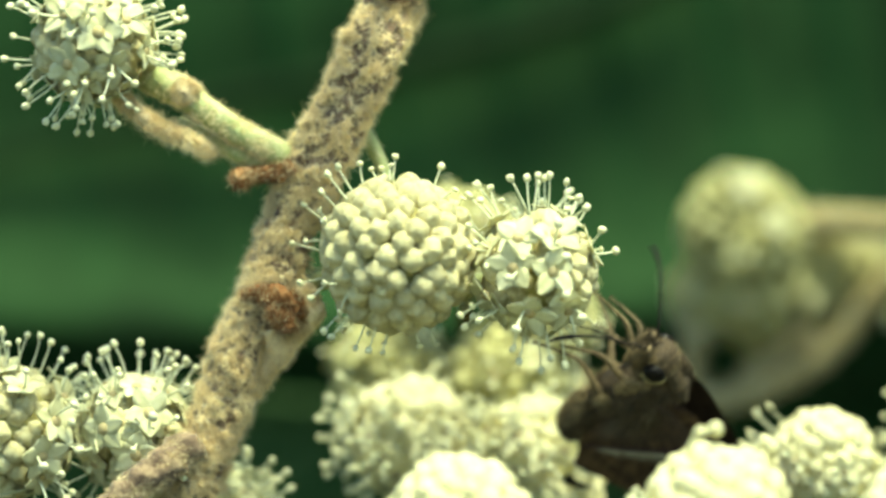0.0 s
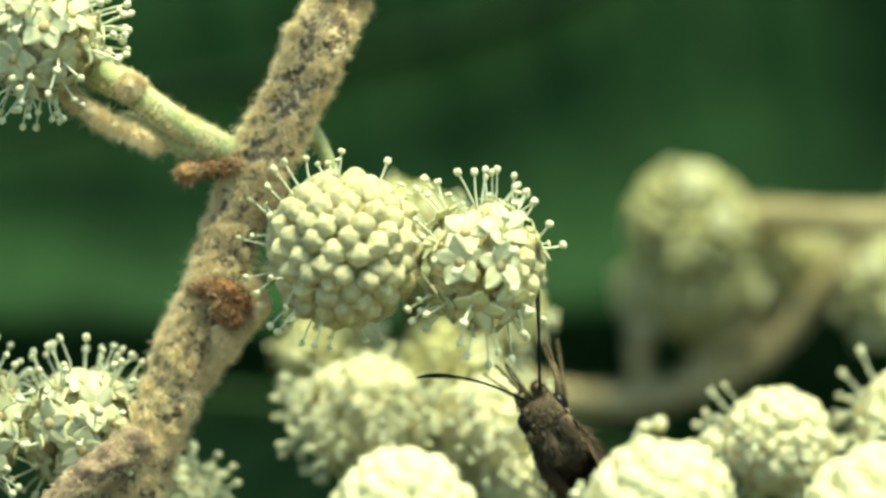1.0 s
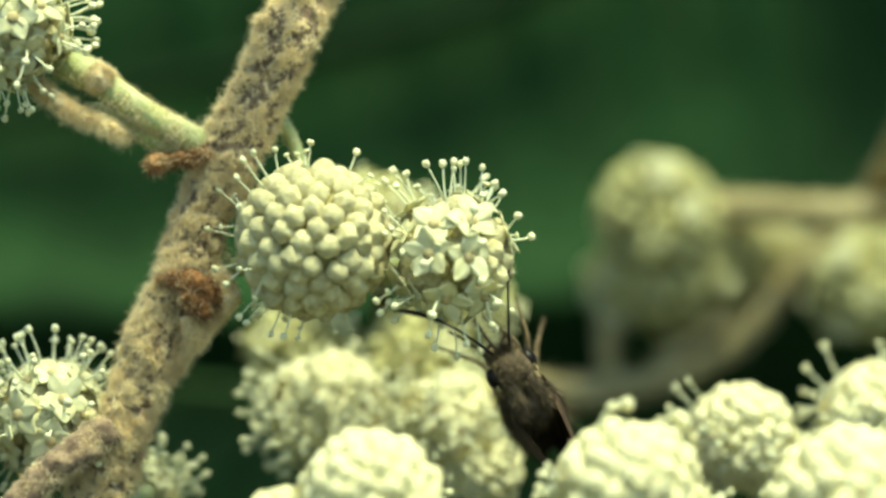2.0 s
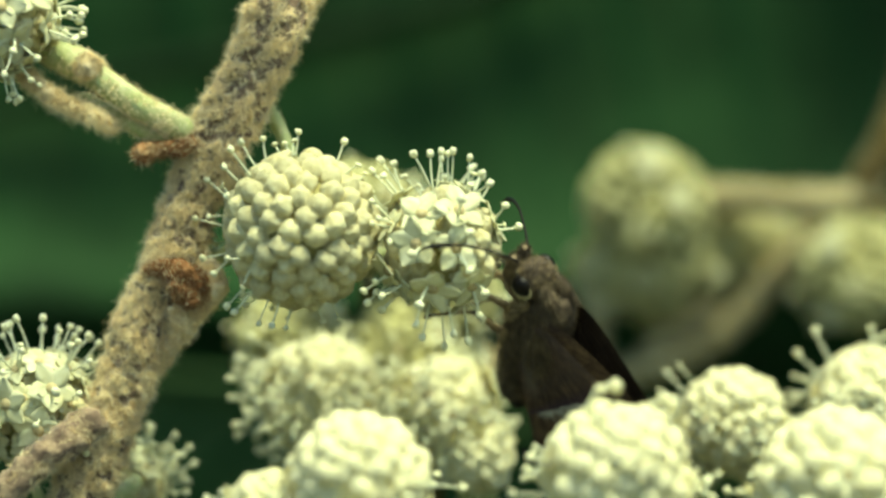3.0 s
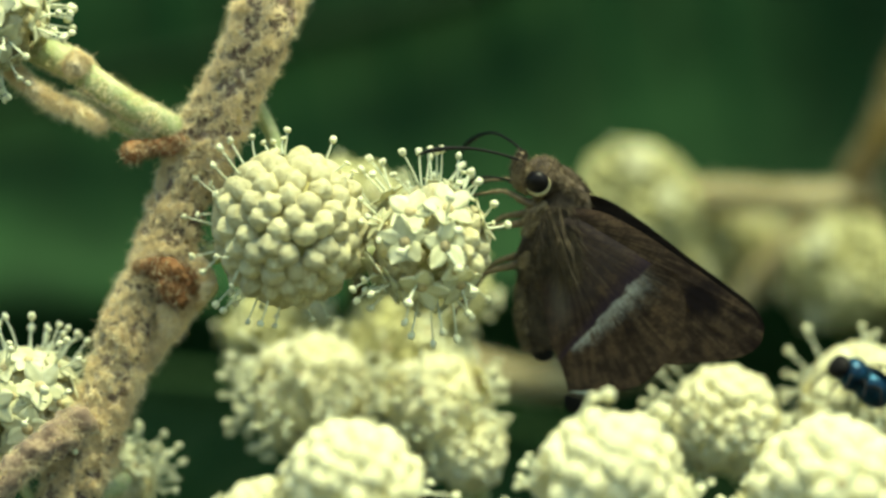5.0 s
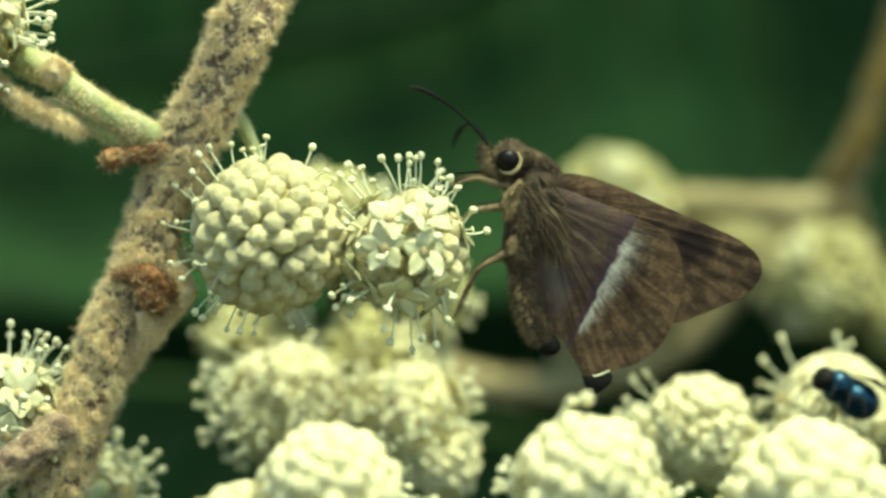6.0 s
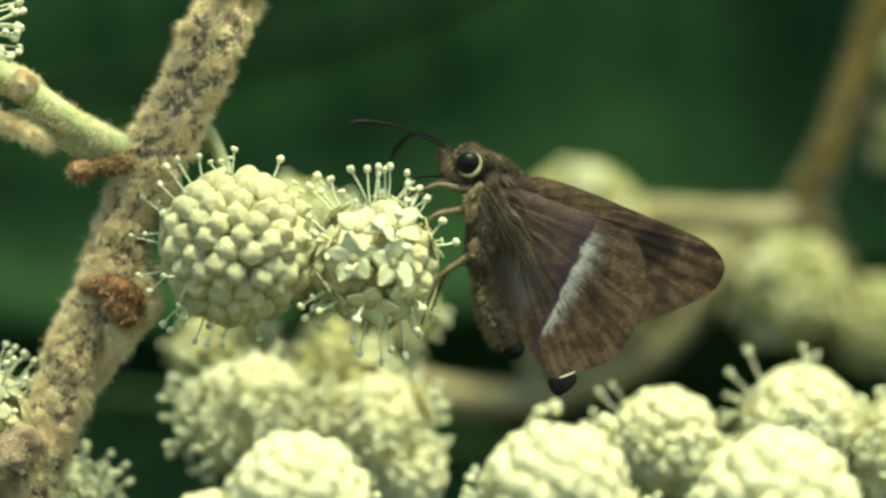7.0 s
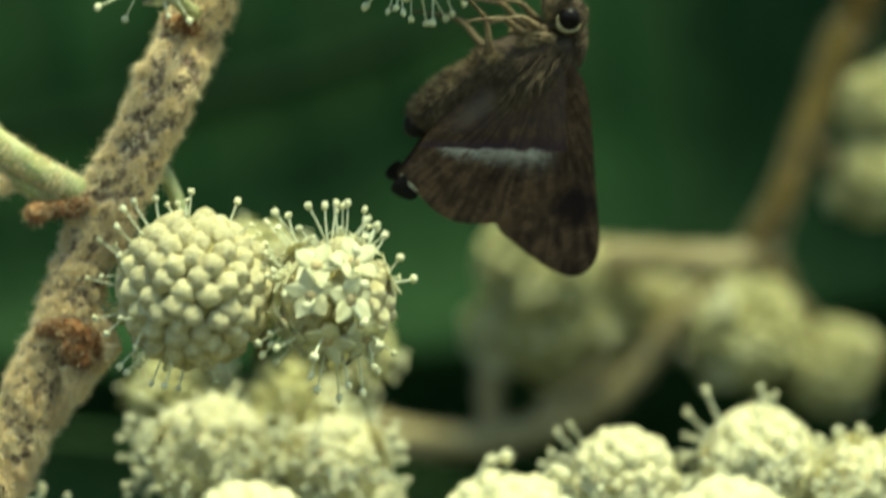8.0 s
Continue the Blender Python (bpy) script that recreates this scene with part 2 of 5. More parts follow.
def flower_mesh(name, mats, seed, stamens=5, reach=1.0):
    """An open flower about 1.25 mm in radius: five cupped petals, a green eye and long stamens."""
    rng = random.Random(seed)
    bm = bmesh.new()
    for k in range(5):
        turn = Matrix.Rotation(2 * math.pi * (k + rng.uniform(-0.12, 0.12)) / 5, 3, "Z")
        lift, cup = rng.uniform(0.10, 0.40), rng.uniform(0.05, 0.20)
        L, W = rng.uniform(1.5, 1.85) * MM, rng.uniform(0.52, 0.64) * MM
        rows = []
        for i in range(6):
            t = i / 5
            w = W * 1.12 * math.sin(math.pi * (0.14 + 0.83 * t) ** 0.95)
            x, z = L * (0.1 + 0.9 * t), L * (lift * t - cup * t * t) + 0.15 * MM
            rows.append([bm.verts.new(turn @ Vector((x, w * s, z + cup * 0.6 * W * (abs(s) ** 2)))) for s in (-1, -0.4, 0.4, 1)])
        under = [[bm.verts.new(v.co - Vector((0, 0, 0.12 * MM))) for v in r] for r in rows]
        for a, b in zip(rows, rows[1:]):
            for j in range(3):
                bm.faces.new((a[j], b[j], b[j + 1], a[j + 1]))
        for a, b in zip(under, under[1:]):
            for j in range(3):
                bm.faces.new((a[j + 1], b[j + 1], b[j], a[j]))
        for a, b, c, d in zip(rows, rows[1:], under, under[1:]):
            bm.faces.new((b[0], a[0], c[0], d[0]))
            bm.faces.new((a[3], b[3], d[3], c[3]))
        bm.faces.new((*rows[-1], *reversed(under[-1])))
    blob(bm, ball_at(Vector((0, 0, 0.12 * MM)), 0.42 * MM, 0.42 * MM, 0.30 * MM), 2, 0.1, 900, 3)
    for k in range(stamens):
        a = 2 * math.pi * (k + 0.5 + rng.uniform(-0.3, 0.3)) / max(1, stamens)
        out = rng.uniform(0.25, 0.95)
        L = rng.uniform(1.8, 2.7) * MM * reach
        d = Vector((math.cos(a) * out, math.sin(a) * out, 1)).normalized()
        bend = Vector((rng.gauss(0, 0.12), rng.gauss(0, 0.12), rng.gauss(0, 0.08))) * L
        p0 = Vector((math.cos(a), math.sin(a), 0.3)) * 0.32 * MM
        path = [(p0 + d * L * t + bend * t * t, (0.11 - 0.04 * t) * MM) for t in (0, 0.33, 0.66, 1)]
        tube(bm, path, 5, 0, 1, 1)
        tip = path[-1][0]
        blob(bm, ball_at(tip + d * 0.05 * MM, 0.34 * MM, 0.26 * MM, 0.30 * MM, (rng.uniform(0, 3), rng.uniform(0, 3), 0)), 2, 0.12, 2500, 2)
    return finish(bm, name, mats)


def stamen_mesh(name, mats, seed):
    """One stamen along z, 3.4 mm long, gently bent, with a two-lobed anther."""
    rng = random.Random(seed)
    bm = bmesh.new()
    bend = Vector((rng.gauss(0, 0.35), rng.gauss(0, 0.35), 0)) * MM
    path = [(Vector((0, 0, 3.4 * MM * t)) + bend * t * t, (0.12 - 0.05 * t) * MM) for t in (0, 0.25, 0.5, 0.75, 1)]
    tube(bm, path, 6)
    for s in (-1, 1):
        blob(bm, ball_at(path[-1][0] + Vector((0.10 * s, 0, 0.10)) * MM, 0.24 * MM, 0.27 * MM, 0.36 * MM, (0.2 * s, rng.uniform(-0.4, 0.4), 0)), 2, 0.1, 2500, 1)
    return finish(bm, name, mats)


STAMENS = [stamen_mesh("stamen", [FILAMENT, ANTHER], s) for s in (81, 82, 83, 84)]
BUDS = [bud_mesh("bud", [BUD], s) for s in (1, 2, 3, 6, 7, 8, 9, 10)]
LIT_BUDS = [bud_mesh("bud", [LIT_BUD], s) for s in (1, 3, 7, 9)]
LIT_FLOWERS = [flower_mesh("flower", [LIT_BUD, FILAMENT, ANTHER, DISC], s, n, 0.7) for s, n in ((11, 3), (13, 4), (15, 2))]
FAR_BUDS = [bud_mesh("bud", [FAR_BUD], s) for s in (4, 5)]
FLOWERS = [flower_mesh("flower", [PETAL, FILAMENT, ANTHER, DISC], s, n) for s, n in ((11, 3), (12, 2), (13, 4), (14, 1), (15, 2), (16, 0))]
FAR_FLOWERS = [flower_mesh("flower", [p, FILAMENT, ANTHER, DISC], s, n, 0.5) for s, n, p in ((21, 4, PETAL), (22, 2, FAR_BUD), (23, 3, FAR_BUD))]


def flower_head(parent, at, r, buds, flowers, pick, seed, bud_r=1.0, far=False, label="", stamens=(), open_at=(), pale=False, spikes=()):
    """A globe of buds and open flowers. pick(direction) tells the share of open flowers there."""
    rng = random.Random(seed)
    bm = bmesh.new()
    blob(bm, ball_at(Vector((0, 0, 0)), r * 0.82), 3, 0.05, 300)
    head = part("flower_head", bm, parent, LIT_CORE if pale else CORE, label, Matrix.Translation(at))
    # pale heads use the bud and flower copies with the light in their colour
    bset, fset = (FAR_BUDS, FAR_FLOWERS) if far else (LIT_BUDS, LIT_FLOWERS) if pale else (BUDS, FLOWERS)
    faces = [Vector(q).normalized() for q in open_at]
    for d in faces:
        e = (d + Vector((rng.gauss(0, 0.1), rng.gauss(0, 0.1), rng.gauss(0, 0.1)))).normalized()
        m = Matrix.Translation(d * r * 1.02) @ frame_on(e, rng.uniform(0, 6)) @ Matrix.Scale(rng.uniform(1.25, 1.45), 4)
        part("flower", rng.choice(fset[-3:]), head, m=m)
    for a0, a1, n in stamens:
        for k in range(n):
            a = radians(a0 + (a1 - a0) * (k + rng.uniform(0.1, 0.9)) / n)
            d = Vector((math.cos(a), rng.uniform(-0.35, 0.45), math.sin(a))).normalized()
            e = (d + Vector((rng.gauss(0, 0.12), rng.gauss(0, 0.1), rng.gauss(0, 0.12)))).normalized()
            part("stamen", rng.choice(STAMENS), head, m=Matrix.Translation(d * r * 0.88) @ frame_on(e, rng.uniform(0, 6)) @ Matrix.Scale(rng.uniform(0.8, 1.1), 4))
    for x, z, y in spikes:
        tip = Vector((x, y, z)) * MM
        foot = tip.normalized() * r * 0.86 + Vector((rng.gauss(0, 0.3), rng.gauss(0, 0.3), rng.gauss(0, 0.3))) * MM
        part("stamen", rng.choice(STAMENS), head, m=Matrix.Translation(foot) @ frame_on((tip - foot).normalized(), rng.uniform(0, 6)) @ Matrix.Diagonal((1, 1, (tip - foot).length / (3.4 * MM), 1)))
    for d in sphere_points(buds, rng, 0.20):
        s = bud_r * MM * rng.uniform(0.88, 1.10)
        if rng.random() < pick(d) or any((d - q).length < 0.30 for q in faces):
            m = Matrix.Translation(d * (r * 0.90 - s * 0.8)) @ frame_on(d, rng.uniform(0, 6)) @ Matrix.Scale(s * 0.9, 4)
            part("bud", rng.choice(bset), head, m=m)
            continue
        m = Matrix.Translation(d * (r * rng.uniform(0.975, 1.02) - s * 0.85)) @ frame_on(d, rng.uniform(0, 6)) @ Matrix.Diagonal((s * rng.uniform(0.99, 1.10), s * rng.uniform(0.97, 1.06), s * rng.uniform(0.92, 1.10), 1))
        part("bud", rng.choice(bset), head, m=m)
    for d in sphere_points(flowers, rng, 0.22):
        if rng.random() > pick(d) or any((d - q).length < 0.27 for q in faces):
            continue
        s = rng.uniform(1.0, 1.25)
        e = (d + Vector((rng.gauss(0, 0.12), rng.gauss(0, 0.12), rng.gauss(0, 0.12)))).normalized()
        m = Matrix.Translation(d * r * rng.uniform(0.90, 1.0)) @ frame_on(e, rng.uniform(0, 6)) @ Matrix.Scale(s, 4)
        part("flower", rng.choice(fset), head, m=m)
    return head


# ---------------------------------------------------------------- setting: ground and the big leaves behind
def ground():
    bm = bmesh.new()
    n, size = 40, 400.0
    grid = [[bm.verts.new(((i / n - 0.5) * size, (j / n - 0.5) * size, -1.1 + 0.3 * noise.noise((i * 0.7, j * 0.7, 0)))) for j in range(n + 1)] for i in range(n + 1)]
    for i in range(n):
        for j in range(n):
            bm.faces.new((grid[i][j], grid[i + 1][j], grid[i + 1][j + 1], grid[i][j + 1]))
    tagged(new("ground", finish(bm, "ground", EARTH)), "dark earth under the shrub", "ground", kind="structure")


def broad_leaf(label, base, tip, width, mat, sag=0.02, veins=9, lean=0.0, seed=1, slant=1.0):
    """A leaf blade with a midrib and side veins, from base to tip; lean turns its face."""
    rng = random.Random(seed)
    leaf = thing("broad_leaf", label, "leaf", "broad leaves behind", base)
    base, tip = Vector(base), Vector(tip)
    d = tip - base
    L = d.length
    d.normalize()
    side = d.cross(Vector((0, -1, 0))).normalized()
    face = side.cross(d).normalized()
    side = Matrix.Rotation(lean, 3, d) @ side
    face = side.cross(d).normalized()
    if face.y > 0:
        face = -face

    def spot(u, v, lift=0.0):
        w = width * 0.5 * max(0.04, math.sin(math.pi * min(1, 0.06 + 0.94 * u) ** 0.8)) ** 0.6
        fold = width * (0.02 * abs(v) + 0.10 * abs(v) ** 7)
        wave = 0.012 * width * math.sin(u * 26 + 2 * v) * abs(v) + 0.02 * width * noise.noise((u * 5, v * 3, seed))
        return d * L * u + side * w * v + face * (fold + wave - sag * math.sin(math.pi * u) + lift)

    bm = bmesh.new()
    nu, nv = 60, 24
    grid = [[bm.verts.new(spot(i / nu, 2 * j / nv - 1)) for j in range(nv + 1)] for i in range(nu + 1)]
    for i in range(nu):
        for j in range(nv):
            bm.faces.new((grid[i][j], grid[i + 1][j], grid[i + 1][j + 1], grid[i][j + 1]))
    blade = part("blade", bm, leaf, mat)
    solid = blade.modifiers.new("thickness", "SOLIDIFY")
    solid.thickness = 0.0008
    bm = bmesh.new()
    tube(bm, [(spot(u / 30, 0, 0.0006), 0.0022 * (1.15 - u / 30)) for u in range(31)], 8)
    part("midrib", bm, leaf, VEIN)
    bm = bmesh.new()
    drop = -1.1 - base.z
    tube(bm, spline([(0, 0, 0, 0.002), (-0.01 * d.x, 0.02, drop * 0.1, 0.0025), (-0.04 * d.x, 0.06, drop * 0.45, 0.004), (-0.05 * d.x, 0.08, drop, 0.006)], 10), 10, 0.05, 200)
    part("petiole", bm, leaf, VEIN)
    for k in range(veins):
        u0 = 0.06 + 0.86 * k / veins
        for s in (-1, 1):
            bm = bmesh.new()
            tube(bm, [(spot(min(0.99, u0 + slant * (0.10 * t / 8 + 0.05 * (t / 8) ** 2)), s * 0.97 * t / 8, 0.0005), 0.0013 * (1.1 - t / 8)) for t in range(9)], 6)
            part("side_vein", bm, leaf, VEIN)
    return leaf


ground()
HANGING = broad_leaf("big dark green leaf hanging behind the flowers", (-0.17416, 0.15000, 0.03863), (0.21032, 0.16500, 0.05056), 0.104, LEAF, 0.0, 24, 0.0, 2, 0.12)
# dark tube stands in for the fold's shadow; it shares the side_vein name
bm = bmesh.new()
tube(bm, spline([(*(-0.07571, 0.14800, 0.01229), 0.0009), (*(-0.05057, 0.14800, 0.01858), 0.0012), (*(-0.02477, 0.14900, 0.02421), 0.0016), (*(-0.00309, 0.15000, 0.02987), 0.0017), (*(0.01517, 0.15100, 0.03730), 0.0012)], 8), 8)
crossing = new("side_vein", finish(bm, "side_vein", FOLD_SHADE))
crossing.parent = HANGING
crossing.matrix_parent_inverse = Matrix.Translation(-HANGING.location)

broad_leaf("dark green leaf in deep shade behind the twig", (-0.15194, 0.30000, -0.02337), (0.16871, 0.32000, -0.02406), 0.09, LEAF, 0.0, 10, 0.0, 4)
broad_leaf("blue-green shaded leaf low behind the flowers", (-0.11356, 0.13000, -0.03500), (0.03618, 0.15000, -0.03429), 0.040, LEAF_LOW, 0.0, 12, 0.15, 5)
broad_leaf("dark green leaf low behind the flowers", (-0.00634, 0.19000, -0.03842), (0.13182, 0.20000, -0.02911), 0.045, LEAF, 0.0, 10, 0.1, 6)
# added out of view, keeps sun off the deep leaf in the gap
broad_leaf("unseen leaf added to shade the back of the shrub", (-0.42, 0.31, 0.085), (0.10, 0.30, 0.075), 0.21, LEAF, 0.0, 10, radians(84), 8)
# added out of view, darkens the right part of the hanging leaf
broad_leaf("unseen wide leaf added to shade the leaves behind", (0.46, 0.15, 0.080), (0.045, 0.158, 0.086), 0.24, LEAF, 0.0, 12, radians(84), 7)


# ---------------------------------------------------------------- the near flowering twig
def near_twig():
    rng = random.Random(7)
    twig = thing("flowering_twig", "felted brown twig with round cream flower heads", "twig", at=(-0.03670, 0.00000, -0.02245))
    o = Vector(twig.location)

    def loc(p):
        return Vector(p) - o

    # main stem
    stem_path = spline([(*loc(q), r * MM) for q, r in (
        ((-0.09, 0.06, -1.1), 6.0), ((-0.075, 0.04, -0.5), 4.6), ((-0.06, 0.012, -0.09), 3.6), ((-0.0430, 0.0045, -0.0370), 2.7), ((-0.0388, 0.0033, -0.0278), 2.4), ((-0.03619, 0.00300, -0.02223), 2.29),
        ((-0.03533, 0.00300, -0.02061), 2.29), ((-0.03468, 0.00300, -0.01809), 2.34), ((-0.03387, 0.00300, -0.01608), 2.29), ((-0.03316, 0.00300, -0.01406), 2.15),
        ((-0.03226, 0.00300, -0.01205), 2.29), ((-0.03145, 0.00300, -0.01003), 2.38), ((-0.03085, 0.00300, -0.00801), 2.38), ((-0.03014, 0.00300, -0.00600), 2.29),
        ((-0.02913, 0.00300, -0.00398), 2.38), ((-0.02823, 0.00300, -0.00197), 2.38), ((-0.02742, 0.00300, 0.00055), 2.38), ((-0.02651, 0.00300, 0.00307), 2.11),
        ((-0.02555, 0.00300, 0.00559), 2.29), ((-0.02460, 0.00300, 0.00761), 2.75), ((-0.02369, 0.00300, 0.00963), 2.75), ((-0.02233, 0.00300, 0.01215), 2.56),
        ((-0.02112, 0.00300, 0.01467), 2.47), ((-0.01986, 0.00300, 0.01719), 2.47), ((-0.01880, 0.00300, 0.01971), 2.52), ((-0.01789, 0.00500, 0.02235), 2.43),
        ((-0.01697, 0.00500, 0.02417), 2.43), ((-0.01592, 0.00500, 0.02670), 2.43), ((-0.01414, 0.00500, 0.03045), 2.47))], 14)
    def lump(p):
        return noise.noise(p * 900) + 0.5 * noise.noise(p * 297) + 0.6 * noise.noise(p * 2430)

    def pile(p):
        """Where the felt is thick; below zero it has worn to dark pits."""
        return 0.45 * lump(p) + 0.75 * noise.noise(p * 1250 + Vector((7, 0, 0))) + 0.45 * noise.noise(p * 2700) + 0.02

    bm = bmesh.new()
    tube(bm, stem_path[:57], 24, 0.1, 300)
    tube(bm, stem_path[56:], 150, 0.19, 900)
    for f in bm.faces:
        if pile(f.calc_center_median()) > 0.0:
            f.material_index = 1
    stem = part("stem", bm, twig, [BARK, WOOL], "stem under tan felt")
    bm = bmesh.new()
    wool = []
    for p, d in spots_on_tube(stem_path[56:], 330000, rng, 1.0):
        if pile(p) > rng.uniform(-0.12, 0.10):
            wool.append((p + d * 2.8 * MM * 0.19 * lump(p), d))
    hairs(bm, rng, wool, 0.27 * MM, 0.038 * MM, droop=1.2, spread=1.2)
    part("felt", bm, stem, FELT)

    def shoot(name, pts, mat, count, hair_mat, rough=0.06, seg=20, length=0.4):
        path = spline([(*loc(q), r * MM) for q, r in pts], 10)
        b = bmesh.new()
        tube(b, path, seg, rough, 700)
        ob = part(name, b, twig, mat)
        if count:
            b = bmesh.new()
            hairs(b, rng, spots_on_tube(path, count, rng, 0.95), length * MM, 0.032 * MM, droop=0.8, spread=1.0)
            part("felt", b, ob, hair_mat)
        return ob

    shoot("stalk", (((-0.02490, 0.00300, 0.00852), 1.3), ((-0.02760, 0.00200, 0.00971), 1.25), ((-0.02935, 0.00200, 0.01071), 1.2), ((-0.03184, 0.00150, 0.01210), 1.2), ((-0.03435, 0.00150, 0.01386), 1.2), ((-0.03640, 0.00200, 0.01538), 1.35), ((-0.03901, 0.00300, 0.01668), 1.5), ((-0.04212, 0.00600, 0.01860), 1.3)), STALK, 9000, FELT, 0.12, 28, 0.3)
    shoot("stalk", (((-0.02638, 0.00400, 0.00798), 0.9), ((-0.02943, 0.00300, 0.00902), 0.85), ((-0.03195, 0.00300, 0.01013), 0.8), ((-0.03448, 0.00300, 0.01139), 0.7), ((-0.03659, 0.00400, 0.01243), 0.6)), STALK, 2600, FELT, 0.15, 20, 0.3)
    shoot("side_shoot", (((-0.03348, 0.00200, 0.00975), 0.25), ((-0.03411, 0.00120, 0.01028), 0.5), ((-0.03528, 0.00080, 0.01088), 0.5), ((-0.03651, 0.00060, 0.01147), 0.6), ((-0.03802, 0.00060, 0.01207), 0.6), ((-0.03956, 0.00100, 0.01308), 0.5), ((-0.04142, 0.00200, 0.01463), 0.6), ((-0.04304, 0.00300, 0.01618), 0.6)), WOOL, 16000, FELT, 0.8, 32, 0.42)
    shoot("node", (((-0.03620, 0.00100, 0.01459), 0.9), ((-0.03555, 0.00040, 0.01527), 1.15), ((-0.03494, 0.00040, 0.01617), 0.8)), WOOL, 2600, FELT, 0.3, 24, 0.26)

    def scar(pts, count):
        """A crumbled leaf scar sunk in the felt, with rust and tan wool over it."""
        path = spline([(*loc(q), r * MM) for q, r in pts], 14)
        b = bmesh.new()
        tube(b, path, 40, 0.4, 900)
        ob = part("scar", b, twig, RUST, "rusty leaf scar")
        wool = spots_on_tube(path, count, rng, 1.0)
        b = bmesh.new()
        hairs(b, rng, wool[:count * 5 // 6], 0.24 * MM, 0.028 * MM, 0, 1.0, spread=1.1)
        hairs(b, rng, wool[count * 5 // 6:], 0.28 * MM, 0.034 * MM, 1, 1.1, spread=1.3)
        part("wool", b, ob, [RUST, FELT])

    scar((((-0.02612, 0.00020, 0.00866), 0.5), ((-0.02723, 0.00040, 0.00796), 0.7), ((-0.02853, 0.00100, 0.00787), 0.6), ((-0.02982, 0.00140, 0.00778), 0.65), ((-0.03073, 0.00150, 0.00748), 0.95), ((-0.03145, 0.00180, 0.00719), 0.6)), 5200)
    scar((((-0.03036, 0.00080, -0.00295), 0.4), ((-0.02921, 0.00020, -0.00275), 0.7), ((-0.02795, 0.00000, -0.00295), 0.95), ((-0.02663, 0.00040, -0.00356), 1.15), ((-0.02589, 0.00120, -0.00447), 1.15), ((-0.02623, 0.00180, -0.00557), 0.7)), 12000)
    scar((((-0.02829, -0.00020, -0.00434), 0.5), ((-0.02739, -0.00020, -0.00445), 1.0), ((-0.02673, 0.00040, -0.00520), 1.1), ((-0.02667, 0.00100, -0.00597), 0.5)), 5000)
    shoot("bract", (((-0.02576, 0.00220, -0.00197), 0.6), ((-0.02509, 0.00200, -0.00322), 1.2), ((-0.02495, 0.00220, -0.00448), 1.4), ((-0.02546, 0.00240, -0.00558), 1.0), ((-0.02659, 0.00200, -0.00673), 1.0), ((-0.02684, 0.00200, -0.00789), 0.7), ((-0.02738, 0.00240, -0.00901), 0.3)), WOOL, 16000, FELT, 0.4, 24, 0.32)
    shoot("bract", (((-0.02786, 0.00080, -0.00597), 0.7), ((-0.02738, 0.00100, -0.00737), 0.9), ((-0.02772, 0.00160, -0.00859), 0.7), ((-0.02864, 0.00240, -0.01001), 0.6), ((-0.02883, 0.00300, -0.01114), 0.25)), WOOL, 9000, FELT, 0.4, 22, 0.32)
    shoot("stalk", (((-0.02154, 0.00600, 0.01275), 1.0), ((-0.01964, 0.00650, 0.01099), 0.7), ((-0.01798, 0.00600, 0.00767), 0.6), ((-0.01708, 0.00500, 0.00410), 0.6)), STALK, 200, FELT)
    shoot("stalk", (((-0.02934, 0.00500, -0.00400), 1.0), ((-0.02256, 0.00600, -0.00147), 0.9), ((-0.01147, 0.00900, -0.00200), 0.8), ((-0.00426, 0.00600, -0.00045), 0.8)), STALK, 300, FELT)
    shoot("side_shoot", (((-0.03480, 0.00100, -0.01624), 1.7), ((-0.03810, -0.00100, -0.01850), 1.5), ((-0.04098, -0.00200, -0.02084), 1.4), ((-0.04447, -0.00200, -0.02482), 1.4)), BARK, 9000, FELT, 0.35, 28, 0.26)
    shoot("stalk", (((-0.03861, 0.00400, -0.02623), 0.6), ((-0.04002, 0.00300, -0.02354), 0.5), ((-0.04179, 0.00300, -0.02062), 0.42), ((-0.04367, 0.00400, -0.01845), 0.4), ((-0.04605, 0.00700, -0.01676), 0.5), ((-0.05052, 0.01000, -0.01561), 0.6)), STALK, 500, FELT, 0.05, 16, 0.25)
    shoot("stalk", (((-0.03780, 0.00600, -0.02129), 0.7), ((-0.03902, 0.00800, -0.01834), 0.6), ((-0.03989, 0.00900, -0.01634), 0.6)), STALK, 400, FELT, 0.05, 16, 0.25)
    shoot("stalk", (((-0.03467, 0.00500, -0.02326), 1.0), ((-0.03289, 0.00800, -0.02293), 0.8), ((-0.03238, 0.01100, -0.02234), 0.8)), STALK, 200, FELT)

